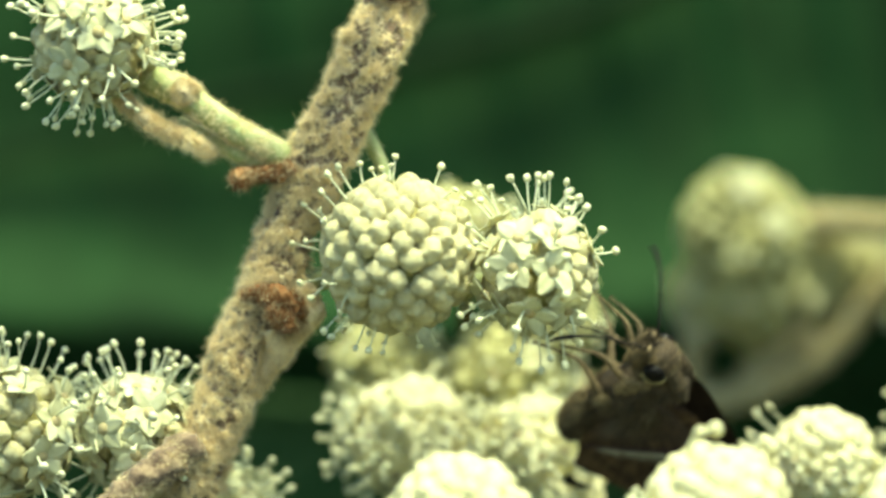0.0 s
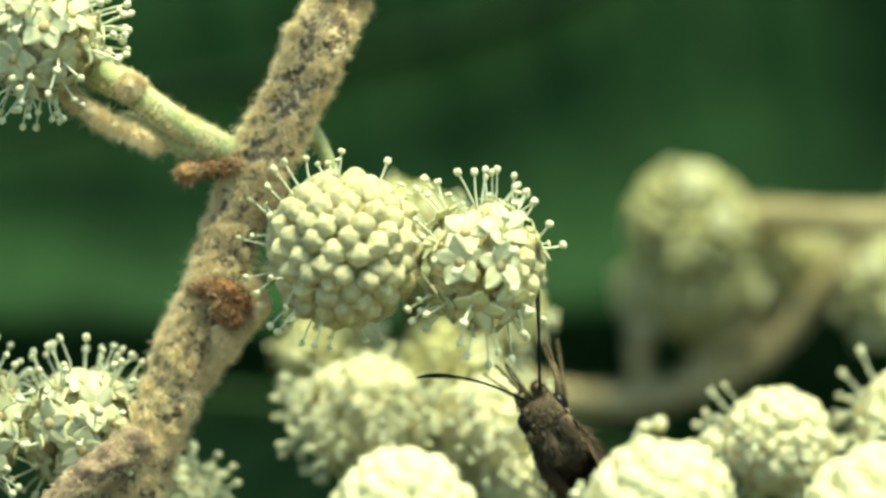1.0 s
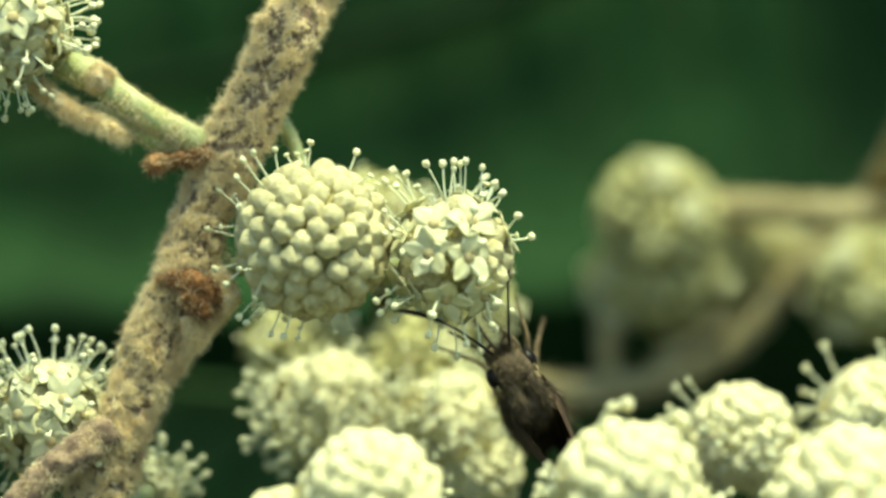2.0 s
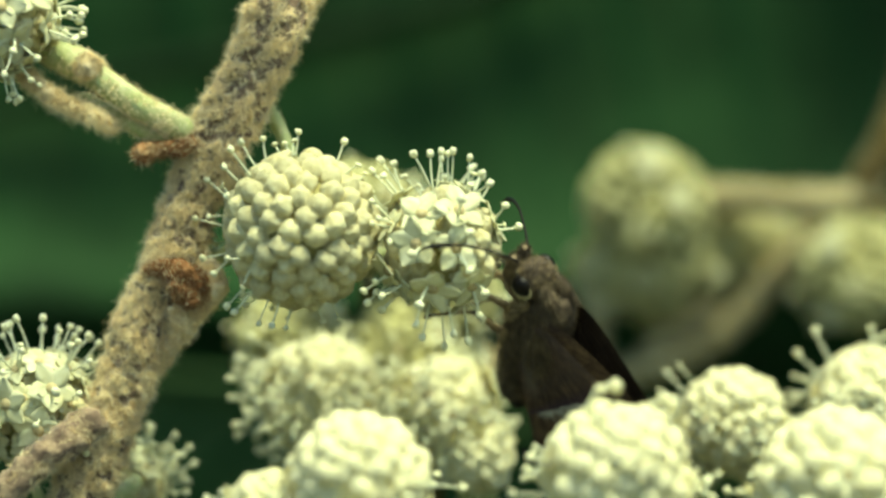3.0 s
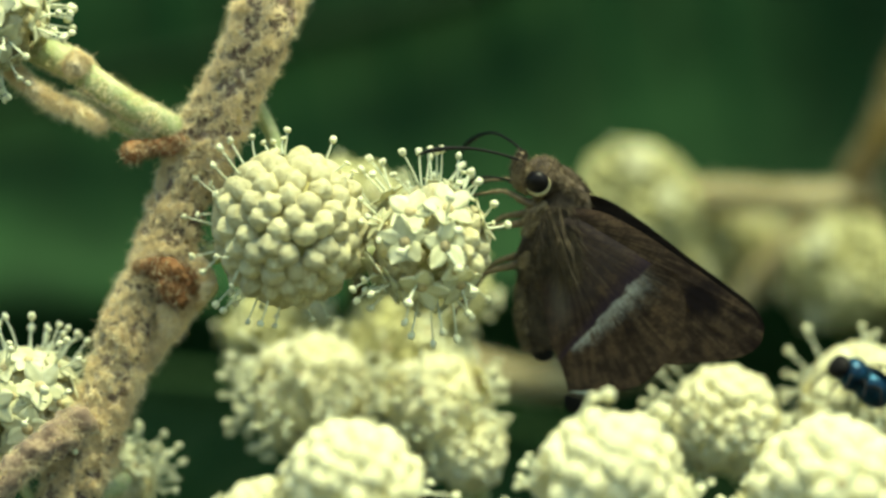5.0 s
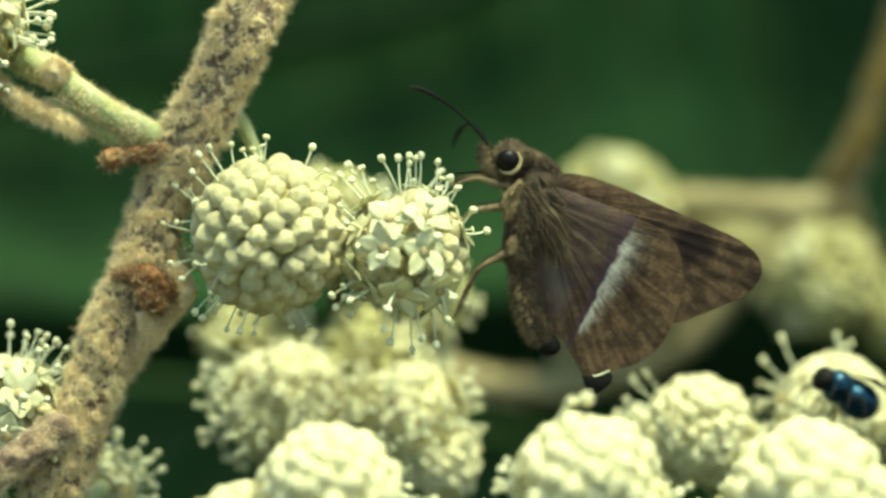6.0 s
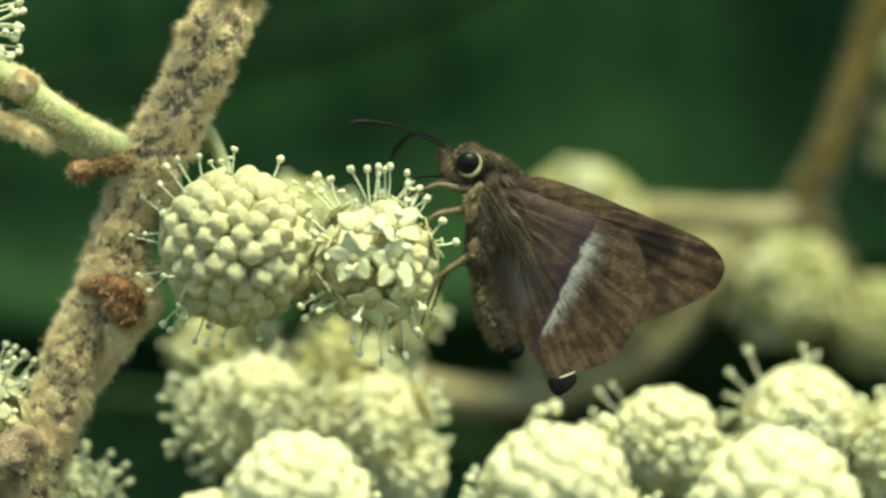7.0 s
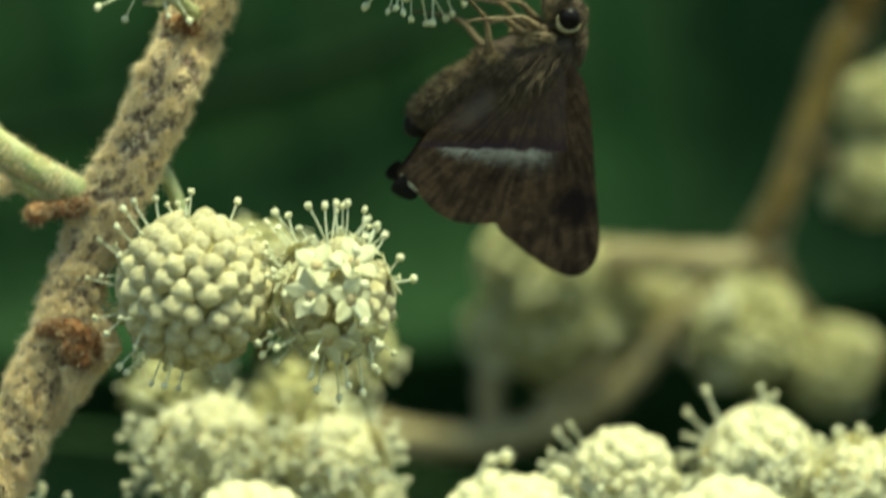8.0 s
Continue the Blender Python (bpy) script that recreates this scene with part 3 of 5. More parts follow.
    # heads
    BUD_SPIKES = ((-6.2, 6.9, -2.0), (-5.5, 7.4, -1.0), (-3.9, 7.6, 0.0), (-2.4, 7.6, 1.0), (-1.2, 7.5, 2.0), (-1.1, 7.6, -1.0), (0.1, 8.5, 0.0), (4.1, 7.6, 1.0), (4.7, 6.0, -2.0), (5.4, 5.1, 0.0), (-8.4, 4.1, 0.0), (-6.5, 5.0, -3.0), (-7.1, 3.6, -1.0), (-6.6, 2.7, -3.0), (-8.1, 1.3, 0.0), (-9.3, 0.9, 1.0), (-8.4, -2.8, -1.0), (-7.5, -3.6, -2.0), (-5.7, -3.1, -5.0), (-6.6, -6.5, -1.0), (-5.4, -7.3, -2.0), (-3.7, -8.1, -1.0), (-2.1, -8.4, -2.0), (-1.2, -8.7, 0.0), (-0.5, -7.7, 1.0), (0.7, -7.1, 2.0), (1.8, -8.0, 0.0), (3.2, -8.0, 1.0), (-5.2, -4.6, -4.0))
    STAR_SPIKES = ((-2.0, 8.2, -1.0), (-1.2, 8.0, -1.0), (0.2, 8.2, 0.0), (0.1, 7.7, 1.0), (1.5, 8.2, 0.0), (-4.4, 7.1, 0.0), (-5.0, 7.6, 1.0), (-2.5, 6.3, -2.0), (-5.8, 6.7, 0.0), (2.5, 6.4, 0.0), (3.5, 6.5, 1.0), (4.7, 5.4, 1.0), (2.0, 5.6, -3.0), (5.6, 2.0, 0.0), (-4.6, 0.9, -5.0), (-2.2, -6.5, -4.0), (-1.2, -7.9, -2.0), (1.0, -7.7, -3.0), (0.2, -8.8, 1.0), (2.7, -8.2, 0.0), (-6.5, -4.6, -2.0), (-5.0, -5.7, -1.0), (-5.5, -3.4, -3.0), (-6.5, 4.1, 0.0), (-5.0, 2.6, -4.0))
    flower_head(twig, loc((-0.01670, 0.00000, 0.00065)), 6.9 * MM, 138, 40, lambda d: 0.0 if d.y < 0.25 or d.x > 0.2 else 0.6, 31, 1.12, label="globe of tightly closed cream buds", spikes=BUD_SPIKES)
    star = flower_head(twig, loc((-0.00420, 0.00000, -0.00055)), 5.4 * MM, 86, 44, lambda d: 0.12 if d.x > 0.60 and d.z < 0.6 else 0.85, 32, 1.08, label="globe of open ivory flowers",
                       spikes=STAR_SPIKES,
                       open_at=((-0.36, -0.93, 0.04), (0.24, -0.96, -0.03), (-0.11, -0.75, -0.65), (-0.80, -0.45, -0.38), (-0.28, -0.82, 0.50), (0.30, -0.78, 0.55), (0.5, -0.6, -0.62)))
    flower_head(twig, loc((-0.04380, 0.00000, 0.01955)), 5.2 * MM, 86, 44, lambda d: 0.25 if d.x < -0.45 and d.z < 0.4 else 0.85, 33, 1.08, label="globe of open ivory flowers",
                stamens=((195, 300, 17), (-25, 45, 12), (130, 190, 3)), open_at=((0.2, -0.95, 0.1), (-0.3, -0.85, -0.4), (0.6, -0.7, 0.3), (-0.35, -0.85, 0.4)))
    flower_head(twig, loc((-0.05227, 0.00400, -0.01486)), 6.4 * MM, 116, 46, lambda d: 0.05 if d.x < 0.30 and d.z < 0.55 else 0.8, 34, 1.12, label="globe of buds and open flowers",
                stamens=((20, 130, 16), (-60, 10, 5)), open_at=((0.75, -0.6, 0.1), (0.6, -0.7, -0.35)))
    flower_head(twig, loc((-0.04049, 0.00500, -0.01541)), 5.2 * MM, 80, 44, lambda d: 0.85, 35, 1.05, label="globe of open ivory flowers", stamens=((25, 150, 18), (150, 240, 6)),
                open_at=((-0.4, -0.85, 0.1), (0.1, -0.9, -0.3), (0.3, -0.85, 0.35)))
    flower_head(twig, loc((-0.03358, 0.01600, -0.02316)), 3.5 * MM, 50, 30, lambda d: 0.85, 36, 0.95, label="globe of open ivory flowers", stamens=((0, 90, 9),))
    shoot("stalk", (((-0.01690, 0.00250, 0.02520), 0.8), ((-0.01800, -0.00100, 0.02620), 0.6), ((-0.01930, -0.00400, 0.02760), 0.6)), STALK, 300, FELT)
    scar((((-0.01937, 0.00320, 0.02486), 0.4), ((-0.01833, 0.00260, 0.02452), 0.8), ((-0.01722, 0.00260, 0.02402), 0.8), ((-0.01644, 0.00320, 0.02325), 0.4)), 3000)
    flower_head(twig, loc((-0.01954, -0.00500, 0.02870)), 2.7 * MM, 60, 12, lambda d: 0.2, 37, 0.8, label="small globe of closed buds", stamens=((190, 230, 3),))
    shoot("side_shoot", (((-0.01583, 0.00300, 0.02979), 1.4), ((-0.00726, 0.00300, 0.03534), 1.1), ((0.00080, 0.00200, 0.03574), 0.9), ((0.00331, 0.00100, 0.03314), 0.7)), BARK, 2500, FELT, 0.15, 20, 0.35)
    flower_head(twig, loc((0.00306, 0.00100, 0.03189)), 4.9 * MM, 86, 44, lambda d: 0.8, 38, 1.05, label="globe of open ivory flowers", stamens=((225, 330, 12),))
    return twig, star


TWIG, STAR = near_twig()


# ---------------------------------------------------------------- clusters of other shoots
def cluster(label, root, heads, stamens=(), far=False, group="flower clusters", stem_r=1.2):
    """Heads on stalks that meet at a root below them. heads: (place, radius in mm, buds, flowers, share open, seed)."""
    top = thing("flower_cluster", label, "flowers", group, root)
    o = Vector(root)
    bm = bmesh.new()
    tube(bm, spline([(0.02, 0.05, -1.1 - o.z, stem_r * 3.2 * MM), (0.012, 0.03, -0.5, stem_r * 2.4 * MM), (0.004, 0.01, -0.1, stem_r * 1.6 * MM), (0, 0, 0, stem_r * 1.4 * MM), (0, 0.001, 0.006, stem_r * MM)], 6), 14, 0.1, 500)
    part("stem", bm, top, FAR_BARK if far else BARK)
    for c, r, nb, nf, share, seed in heads:
        c = Vector(c) - o
        bm = bmesh.new()
        mid = c * 0.5 + Vector((0, 0.003, -0.004))
        tube(bm, spline([(0, 0, 0.002, 0.9 * stem_r * MM), (*mid, 0.8 * stem_r * MM), (*c, 0.7 * stem_r * MM)], 8), 12, 0.08, 500)
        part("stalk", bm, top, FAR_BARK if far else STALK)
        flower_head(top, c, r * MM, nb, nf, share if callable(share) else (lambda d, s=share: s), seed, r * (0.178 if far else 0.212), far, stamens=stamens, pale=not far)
    return top


MID = cluster("cluster of open cream flower heads behind the twig", (0.00626, 0.03000, -0.04371), (
    ((-0.01615, 0.02300, -0.01502), 5.6, 100, 42, lambda d: 0.06 if d.z > 0.45 else 0.9, 41), ((-0.00447, 0.02400, -0.01634), 5.0, 95, 42, lambda d: 0.25 if d.z > 0.6 else 0.9, 42), ((-0.00101, 0.02200, -0.02087), 3.4, 80, 20, 0.1, 43),
    ((0.02276, 0.02100, -0.01765), 5.2, 95, 42, lambda d: 0.05 if d.z > 0.4 else 0.6, 44), ((0.03562, 0.02300, -0.01587), 5.4, 95, 42, lambda d: 0.15 if d.z > 0.3 else 0.6, 45), ((0.04545, 0.02300, -0.01905), 5.4, 90, 50, 0.7, 46)), ((130, 225, 9),))
FRONT = cluster("cluster of closed cream flower globes low in front", (0.00786, -0.02000, -0.04065), (
    ((-0.01066, -0.01800, -0.02113), 6.0, 105, 40, lambda d: 0.05 if d.z > 0.1 else 0.5, 51), ((0.01099, -0.01800, -0.02080), 6.4, 105, 60, lambda d: 0.05 if d.z > 0.25 or d.y < -0.5 else 0.6, 52),
    ((0.02955, -0.01800, -0.02184), 7.0, 105, 50, lambda d: 0.08 if d.z > 0.1 or d.y < -0.5 else 0.6, 53), ((-0.01857, -0.01700, -0.02334), 3.2, 70, 20, 0.2, 54)), ((175, 235, 3), (-30, 5, 2)))


def bent_bud(parent, places):
    """A bud that nods on a bent stalk, pushed out of its globe."""
    o = Vector(parent.location)
    pts = [Vector(q) - o for q in places]
    bm = bmesh.new()
    tube(bm, spline([(*q, r * MM) for q, r in zip(pts, (0.3, 0.24, 0.26, 0.34))], 6), 10, 0.08, 900)
    part("stalk", bm, parent, PETAL)
    for k, s in ((-1, 0.62), (-2, 0.5)):
        part("bud", LIT_BUDS[k], parent, m=Matrix.Translation(pts[k]) @ Matrix.Scale(s * MM, 4))


bent_bud(FRONT, ((0.00857, -0.02000, -0.01581), (0.00871, -0.02000, -0.01439), (0.00951, -0.02000, -0.01330), (0.01079, -0.02000, -0.01301)))
bent_bud(FRONT, ((0.01381, -0.01900, -0.01538), (0.01428, -0.01900, -0.01443), (0.01500, -0.01900, -0.01409), (0.01557, -0.01900, -0.01457)))
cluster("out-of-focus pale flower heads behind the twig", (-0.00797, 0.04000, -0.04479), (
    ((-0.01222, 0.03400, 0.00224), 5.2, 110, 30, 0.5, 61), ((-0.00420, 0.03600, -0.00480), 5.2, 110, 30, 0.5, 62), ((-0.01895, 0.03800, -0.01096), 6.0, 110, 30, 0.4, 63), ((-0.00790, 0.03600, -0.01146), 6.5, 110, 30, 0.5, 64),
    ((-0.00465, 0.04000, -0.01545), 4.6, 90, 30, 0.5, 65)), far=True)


def far_shoot():
    """A forked shoot with olive flower heads, well behind the twig."""
    top = thing("far_flowering_shoot", "forked tan shoot with olive flower heads, out of focus", "shoot", "flower clusters", (0.05390, 0.08600, 0.05790))
    o = Vector(top.location)
    rng = random.Random(70)

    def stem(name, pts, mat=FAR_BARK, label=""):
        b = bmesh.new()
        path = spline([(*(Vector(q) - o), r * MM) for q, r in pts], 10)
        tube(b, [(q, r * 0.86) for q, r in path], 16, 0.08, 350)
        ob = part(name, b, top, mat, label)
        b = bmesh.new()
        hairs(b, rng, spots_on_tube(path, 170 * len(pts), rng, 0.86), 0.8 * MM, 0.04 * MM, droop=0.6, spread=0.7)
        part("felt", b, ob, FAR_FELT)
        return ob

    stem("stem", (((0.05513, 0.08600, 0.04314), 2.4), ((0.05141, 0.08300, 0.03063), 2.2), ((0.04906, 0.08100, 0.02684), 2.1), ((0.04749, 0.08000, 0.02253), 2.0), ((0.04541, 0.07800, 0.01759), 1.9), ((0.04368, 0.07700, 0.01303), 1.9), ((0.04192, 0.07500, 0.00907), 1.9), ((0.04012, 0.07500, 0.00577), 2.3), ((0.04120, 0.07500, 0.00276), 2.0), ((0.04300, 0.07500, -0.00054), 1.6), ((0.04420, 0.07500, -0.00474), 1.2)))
    stem("branch", (((0.04030, 0.07500, 0.00456), 2.3), ((0.03640, 0.07500, 0.00378), 2.0), ((0.03219, 0.07500, 0.00390), 1.9), ((0.02739, 0.07500, 0.00426), 1.9), ((0.02258, 0.07500, 0.00414), 1.9), ((0.01898, 0.07500, 0.00366), 1.6)), FAR_STALK)
    stem("branch", (((0.03966, 0.07800, 0.00339), 1.6), ((0.03437, 0.08000, 0.00006), 1.5), ((0.03073, 0.08000, -0.00358), 1.5), ((0.02757, 0.07800, -0.00707), 1.6), ((0.02394, 0.07800, -0.01070), 1.7), ((0.01880, 0.07800, -0.01324), 1.8), ((0.01336, 0.07800, -0.01493), 1.9), ((0.00733, 0.07900, -0.01557), 1.9), ((0.00280, 0.08100, -0.01516), 1.9), ((-0.00330, 0.08300, -0.01339), 1.9)), FAR_STALK)
    stem("stalk", (((0.04300, 0.07500, 0.00006), 1.4), ((0.04661, 0.07500, -0.00414), 1.3), ((0.05176, 0.07800, -0.00629), 1.3), ((0.05940, 0.08100, -0.00724), 1.2)))
    stem("stalk", (((0.01306, 0.07800, -0.00175), 1.2), ((0.01215, 0.07800, -0.00599), 1.2), ((0.01137, 0.07800, -0.00961), 1.2), ((0.01157, 0.07900, -0.01448), 1.3)), FAR_STALK)
    stem("stalk", (((0.02384, 0.07600, -0.00716), 1.0), ((0.01967, 0.07700, -0.01020), 1.2), ((0.01669, 0.07800, -0.01264), 1.2)), FAR_STALK)
    stem("stalk", (((0.04692, 0.07800, 0.01578), 1.2), ((0.05055, 0.07800, 0.01276), 1.2), ((0.05478, 0.07800, 0.01759), 1.0)))
    for c, r, seed in (((0.01656, 0.07300, 0.00330), 6.0, 71), ((0.01752, 0.07600, -0.00223), 5.4, 72), ((0.03874, 0.07300, -0.00377), 5.5, 73), ((0.04751, 0.07500, -0.00739), 4.6, 74), ((0.05296, 0.07800, 0.01276), 4.4, 75), ((0.05327, 0.07800, 0.02032), 4.0, 76), ((0.01336, 0.07800, -0.00357), 3.6, 77), ((0.02349, 0.08100, -0.00085), 4.8, 78), ((0.01993, 0.08300, -0.00605), 4.2, 79), ((0.02824, 0.08400, 0.00006), 3.6, 80)):
        flower_head(top, Vector(c) - o, r * 1.12 * MM, 120, 24, lambda d: 0.2, seed, r * 0.155, True)


far_shoot()

# ---------------------------------------------------------------- the butterfly
def wing_material(name, dark, mid, light, base, band=None, spot=None, pale=None):
    """Brown scales with streaks along the veins; band: two points and a half width, spot: centre and radius, in the wing's own space."""
    m = bpy.data.materials.new(name)
    m.use_nodes = True
    n, l = m.node_tree.nodes, m.node_tree.links
    b = n["Principled BSDF"]
    co = n.new("ShaderNodeTexCoord")

    def tex(scale, stretch=None, detail=5):
        t = n.new("ShaderNodeTexNoise")
        t.inputs["Scale"].default_value = scale
        t.inputs["Detail"].default_value = detail
        if stretch:
            mp = n.new("ShaderNodeMapping")
            mp.inputs["Scale"].default_value = stretch
            mp.inputs["Rotation"].default_value = (0, radians(18), 0)
            l.new(co.outputs["Object"], mp.inputs["Vector"])
            l.new(mp.outputs["Vector"], t.inputs["Vector"])
        else:
            l.new(co.outputs["Object"], t.inputs["Vector"])
        return t.outputs["Fac"]

    def calc(op, a, c=None):
        k = n.new("ShaderNodeMath")
        k.operation = op
        for i, v in enumerate((a, c)):
            if v is None:
                continue
            if isinstance(v, (int, float)):
                k.inputs[i].default_value = v
            else:
                l.new(v, k.inputs[i])
        return k.outputs[0]

    def mix(fac, a, c):
        k = n.new("ShaderNodeMix")
        k.data_type = "RGBA"
        l.new(fac, k.inputs["Factor"])
        for name_, v in (("A", a), ("B", c)):
            s = [i for i in k.inputs if i.name == name_ and i.type == "RGBA"][0]
            if isinstance(v, tuple):
                s.default_value = (*v, 1)
            else:
                l.new(v, s)
        return [o for o in k.outputs if o.type == "RGBA"][0]

    def step(v, lo, hi):
        k = n.new("ShaderNodeMapRange")
        k.interpolation_type = "SMOOTHSTEP"
        k.inputs["From Min"].default_value = lo
        k.inputs["From Max"].default_value = hi
        l.new(v, k.inputs["Value"])
        return k.outputs["Result"]

    sep = n.new("ShaderNodeSeparateXYZ")
    l.new(co.outputs["Object"], sep.inputs[0])
    X, Z = sep.outputs["X"], sep.outputs["Z"]
    # polar about the wing root: veins and scales run outwards
    qx, qz = calc("SUBTRACT", X, base[0]), calc("SUBTRACT", Z, base[1])
    rad = calc("SQRT", calc("ADD", calc("MULTIPLY", qx, qx), calc("MULTIPLY", qz, qz)))
    ang = calc("ARCTAN2", qz, qx)
    ray = n.new("ShaderNodeCombineXYZ")
    l.new(calc("MULTIPLY", ang, 26.0), ray.inputs[0])
    l.new(calc("MULTIPLY", rad, 220.0), ray.inputs[1])
    rt = n.new("ShaderNodeTexNoise")
    rt.inputs["Scale"].default_value = 1.0
    rt.inputs["Detail"].default_value = 6
    l.new(ray.outputs[0], rt.inputs["Vector"])
    streak = step(rt.outputs["Fac"], 0.36, 0.66)
    wob = calc("ADD", calc("MULTIPLY", ang, 5.2), calc("MULTIPLY", calc("SUBTRACT", tex(90), 0.5), 0.5))
    near = calc("MULTIPLY", calc("ABSOLUTE", calc("SUBTRACT", calc("FRACT", wob), 0.5)), rad)
    vein = step(near, 0.0009, 0.0002)
    patch = step(tex(300), 0.44, 0.58)
    blotch = step(tex(1150), 0.44, 0.58)
    grain = step(tex(3200, None, 3), 0.35, 0.7)
    col = mix(calc("MULTIPLY", patch, 0.72), mid, dark)
    col = mix(calc("MULTIPLY", streak, 0.45), col, light)
    col = mix(calc("MULTIPLY", blotch, 0.42), col, dark)
    col = mix(calc("MULTIPLY", grain, 0.3), col, dark)
    col = mix(calc("MULTIPLY", vein, 0.3), col, dark)
    if band:
        (ax, az), (bx, bz), half = band
        dx, dz = bx - ax, bz - az
        L = math.hypot(dx, dz)
        dx, dz = dx / L, dz / L
        rx, rz = calc("SUBTRACT", X, ax), calc("SUBTRACT", Z, az)
        along = calc("ADD", calc("MULTIPLY", rx, dx), calc("MULTIPLY", rz, dz))
        across = calc("ADD", calc("MULTIPLY", rx, -dz), calc("MULTIPLY", rz, dx))
        col = mix(calc("MULTIPLY", step(across, -half * 1.0, -half * 7.0), 0.5), col, (0.086, 0.064, 0.066))
        rag = calc("MULTIPLY", calc("SUBTRACT", tex(1100), 0.5), half * 2.8)
        ray2 = n.new("ShaderNodeCombineXYZ")
        l.new(calc("MULTIPLY", ang, 150.0), ray2.inputs[0])
        l.new(calc("MULTIPLY", rad, 420.0), ray2.inputs[1])
        barbs = n.new("ShaderNodeTexNoise")
        barbs.inputs["Scale"].default_value = 1.0
        barbs.inputs["Detail"].default_value = 4
        l.new(ray2.outputs[0], barbs.inputs["Vector"])
        across = calc("DIVIDE", across, calc("SUBTRACT", 1.25, calc("MULTIPLY", along, 0.85 / L)))
        inner = step(calc("ADD", across, rag), -half * 1.0, -half * 0.2)
        outer = step(calc("ADD", across, calc("MULTIPLY", rag, 2.0)), half * 5.4, -half * 0.4)
        ends = calc("MULTIPLY", step(along, -L * 0.08, L * 0.22), step(along, L * 1.02, L * 0.9))
        fac = calc("MULTIPLY", calc("MULTIPLY", inner, calc("MULTIPLY", outer, outer)), ends)
        core = step(calc("ADD", across, rag), half * 1.3, half * 0.1)
        fine = calc("MAXIMUM", step(barbs.outputs["Fac"], 0.40, 0.58), calc("MULTIPLY", core, 0.45))
        shade = calc("MULTIPLY", step(across, -half * 4.5, -half * 1.1), step(across, -half * 0.2, -half * 0.9))
        col = mix(calc("MULTIPLY", shade, 0.7), col, (0.045, 0.028, 0.050))
        col = mix(calc("MULTIPLY", fac, calc("ADD", calc("MULTIPLY", fine, 0.80), 0.06)), col, (0.62, 0.59, 0.53))
    if pale:
        (ax, az), (bx, bz), half = pale
        dx, dz = bx - ax, bz - az
        L = math.hypot(dx, dz)
        dx, dz = dx / L, dz / L
        rx, rz = calc("SUBTRACT", X, ax), calc("SUBTRACT", Z, az)
        along = calc("ADD", calc("MULTIPLY", rx, dx), calc("MULTIPLY", rz, dz))
        across = calc("ABSOLUTE", calc("ADD", calc("MULTIPLY", rx, -dz), calc("MULTIPLY", rz, dx)))
        fac = calc("MULTIPLY", step(across, half * 1.6, half * 0.2), calc("MULTIPLY", step(along, -L * 0.3, L * 0.2), step(along, L * 1.2, L * 0.7)))
        col = mix(calc("MULTIPLY", fac, 0.4), col, (0.19, 0.165, 0.135))
    if spot:
        (sx, sz), r = spot
        rx, rz = calc("SUBTRACT", X, sx), calc("SUBTRACT", Z, sz)
        d = calc("SQRT", calc("ADD", calc("MULTIPLY", rx, rx), calc("MULTIPLY", rz, rz)))
        d = calc("ADD", d, calc("MULTIPLY", calc("SUBTRACT", tex(700), 0.5), r))
        col = mix(calc("MULTIPLY", step(d, r * 1.25, r * 0.5), 0.92), col, (0.014, 0.009, 0.010))
    l.new(col, b.inputs["Base Color"])
    b.inputs["Roughness"].default_value = 0.85
    b.inputs["Specular IOR Level"].default_value = 0.12
    bp = n.new("ShaderNodeBump")
    bp.inputs["Strength"].default_value = 0.12
    bp.inputs["Distance"].default_value = 0.0001
    l.new(grain, bp.inputs["Height"])
    l.new(bp.outputs["Normal"], b.inputs["Normal"])
    return m


HIND = wing_material("hind_wing_scales", (0.016, 0.010, 0.009), (0.104, 0.064, 0.038), (0.235, 0.152, 0.086), (0.00305, -0.00350), ((0.01145, -0.00600), (0.00650, -0.01550), 0.50 * MM), None, ((0.00355, -0.00725), (0.00515, -0.01300), 0.75 * MM))
FORE = wing_material("fore_wing_scales", (0.015, 0.009, 0.009), (0.094, 0.058, 0.035), (0.21, 0.136, 0.078), (0.00365, -0.00275), None, ((0.01645, -0.00735), 2.2 * MM))
UPPER = wing_material("upper_wing_scales", (0.022, 0.015, 0.011), (0.045, 0.030, 0.020), (0.08, 0.055, 0.036), (0.00365, -0.00275))


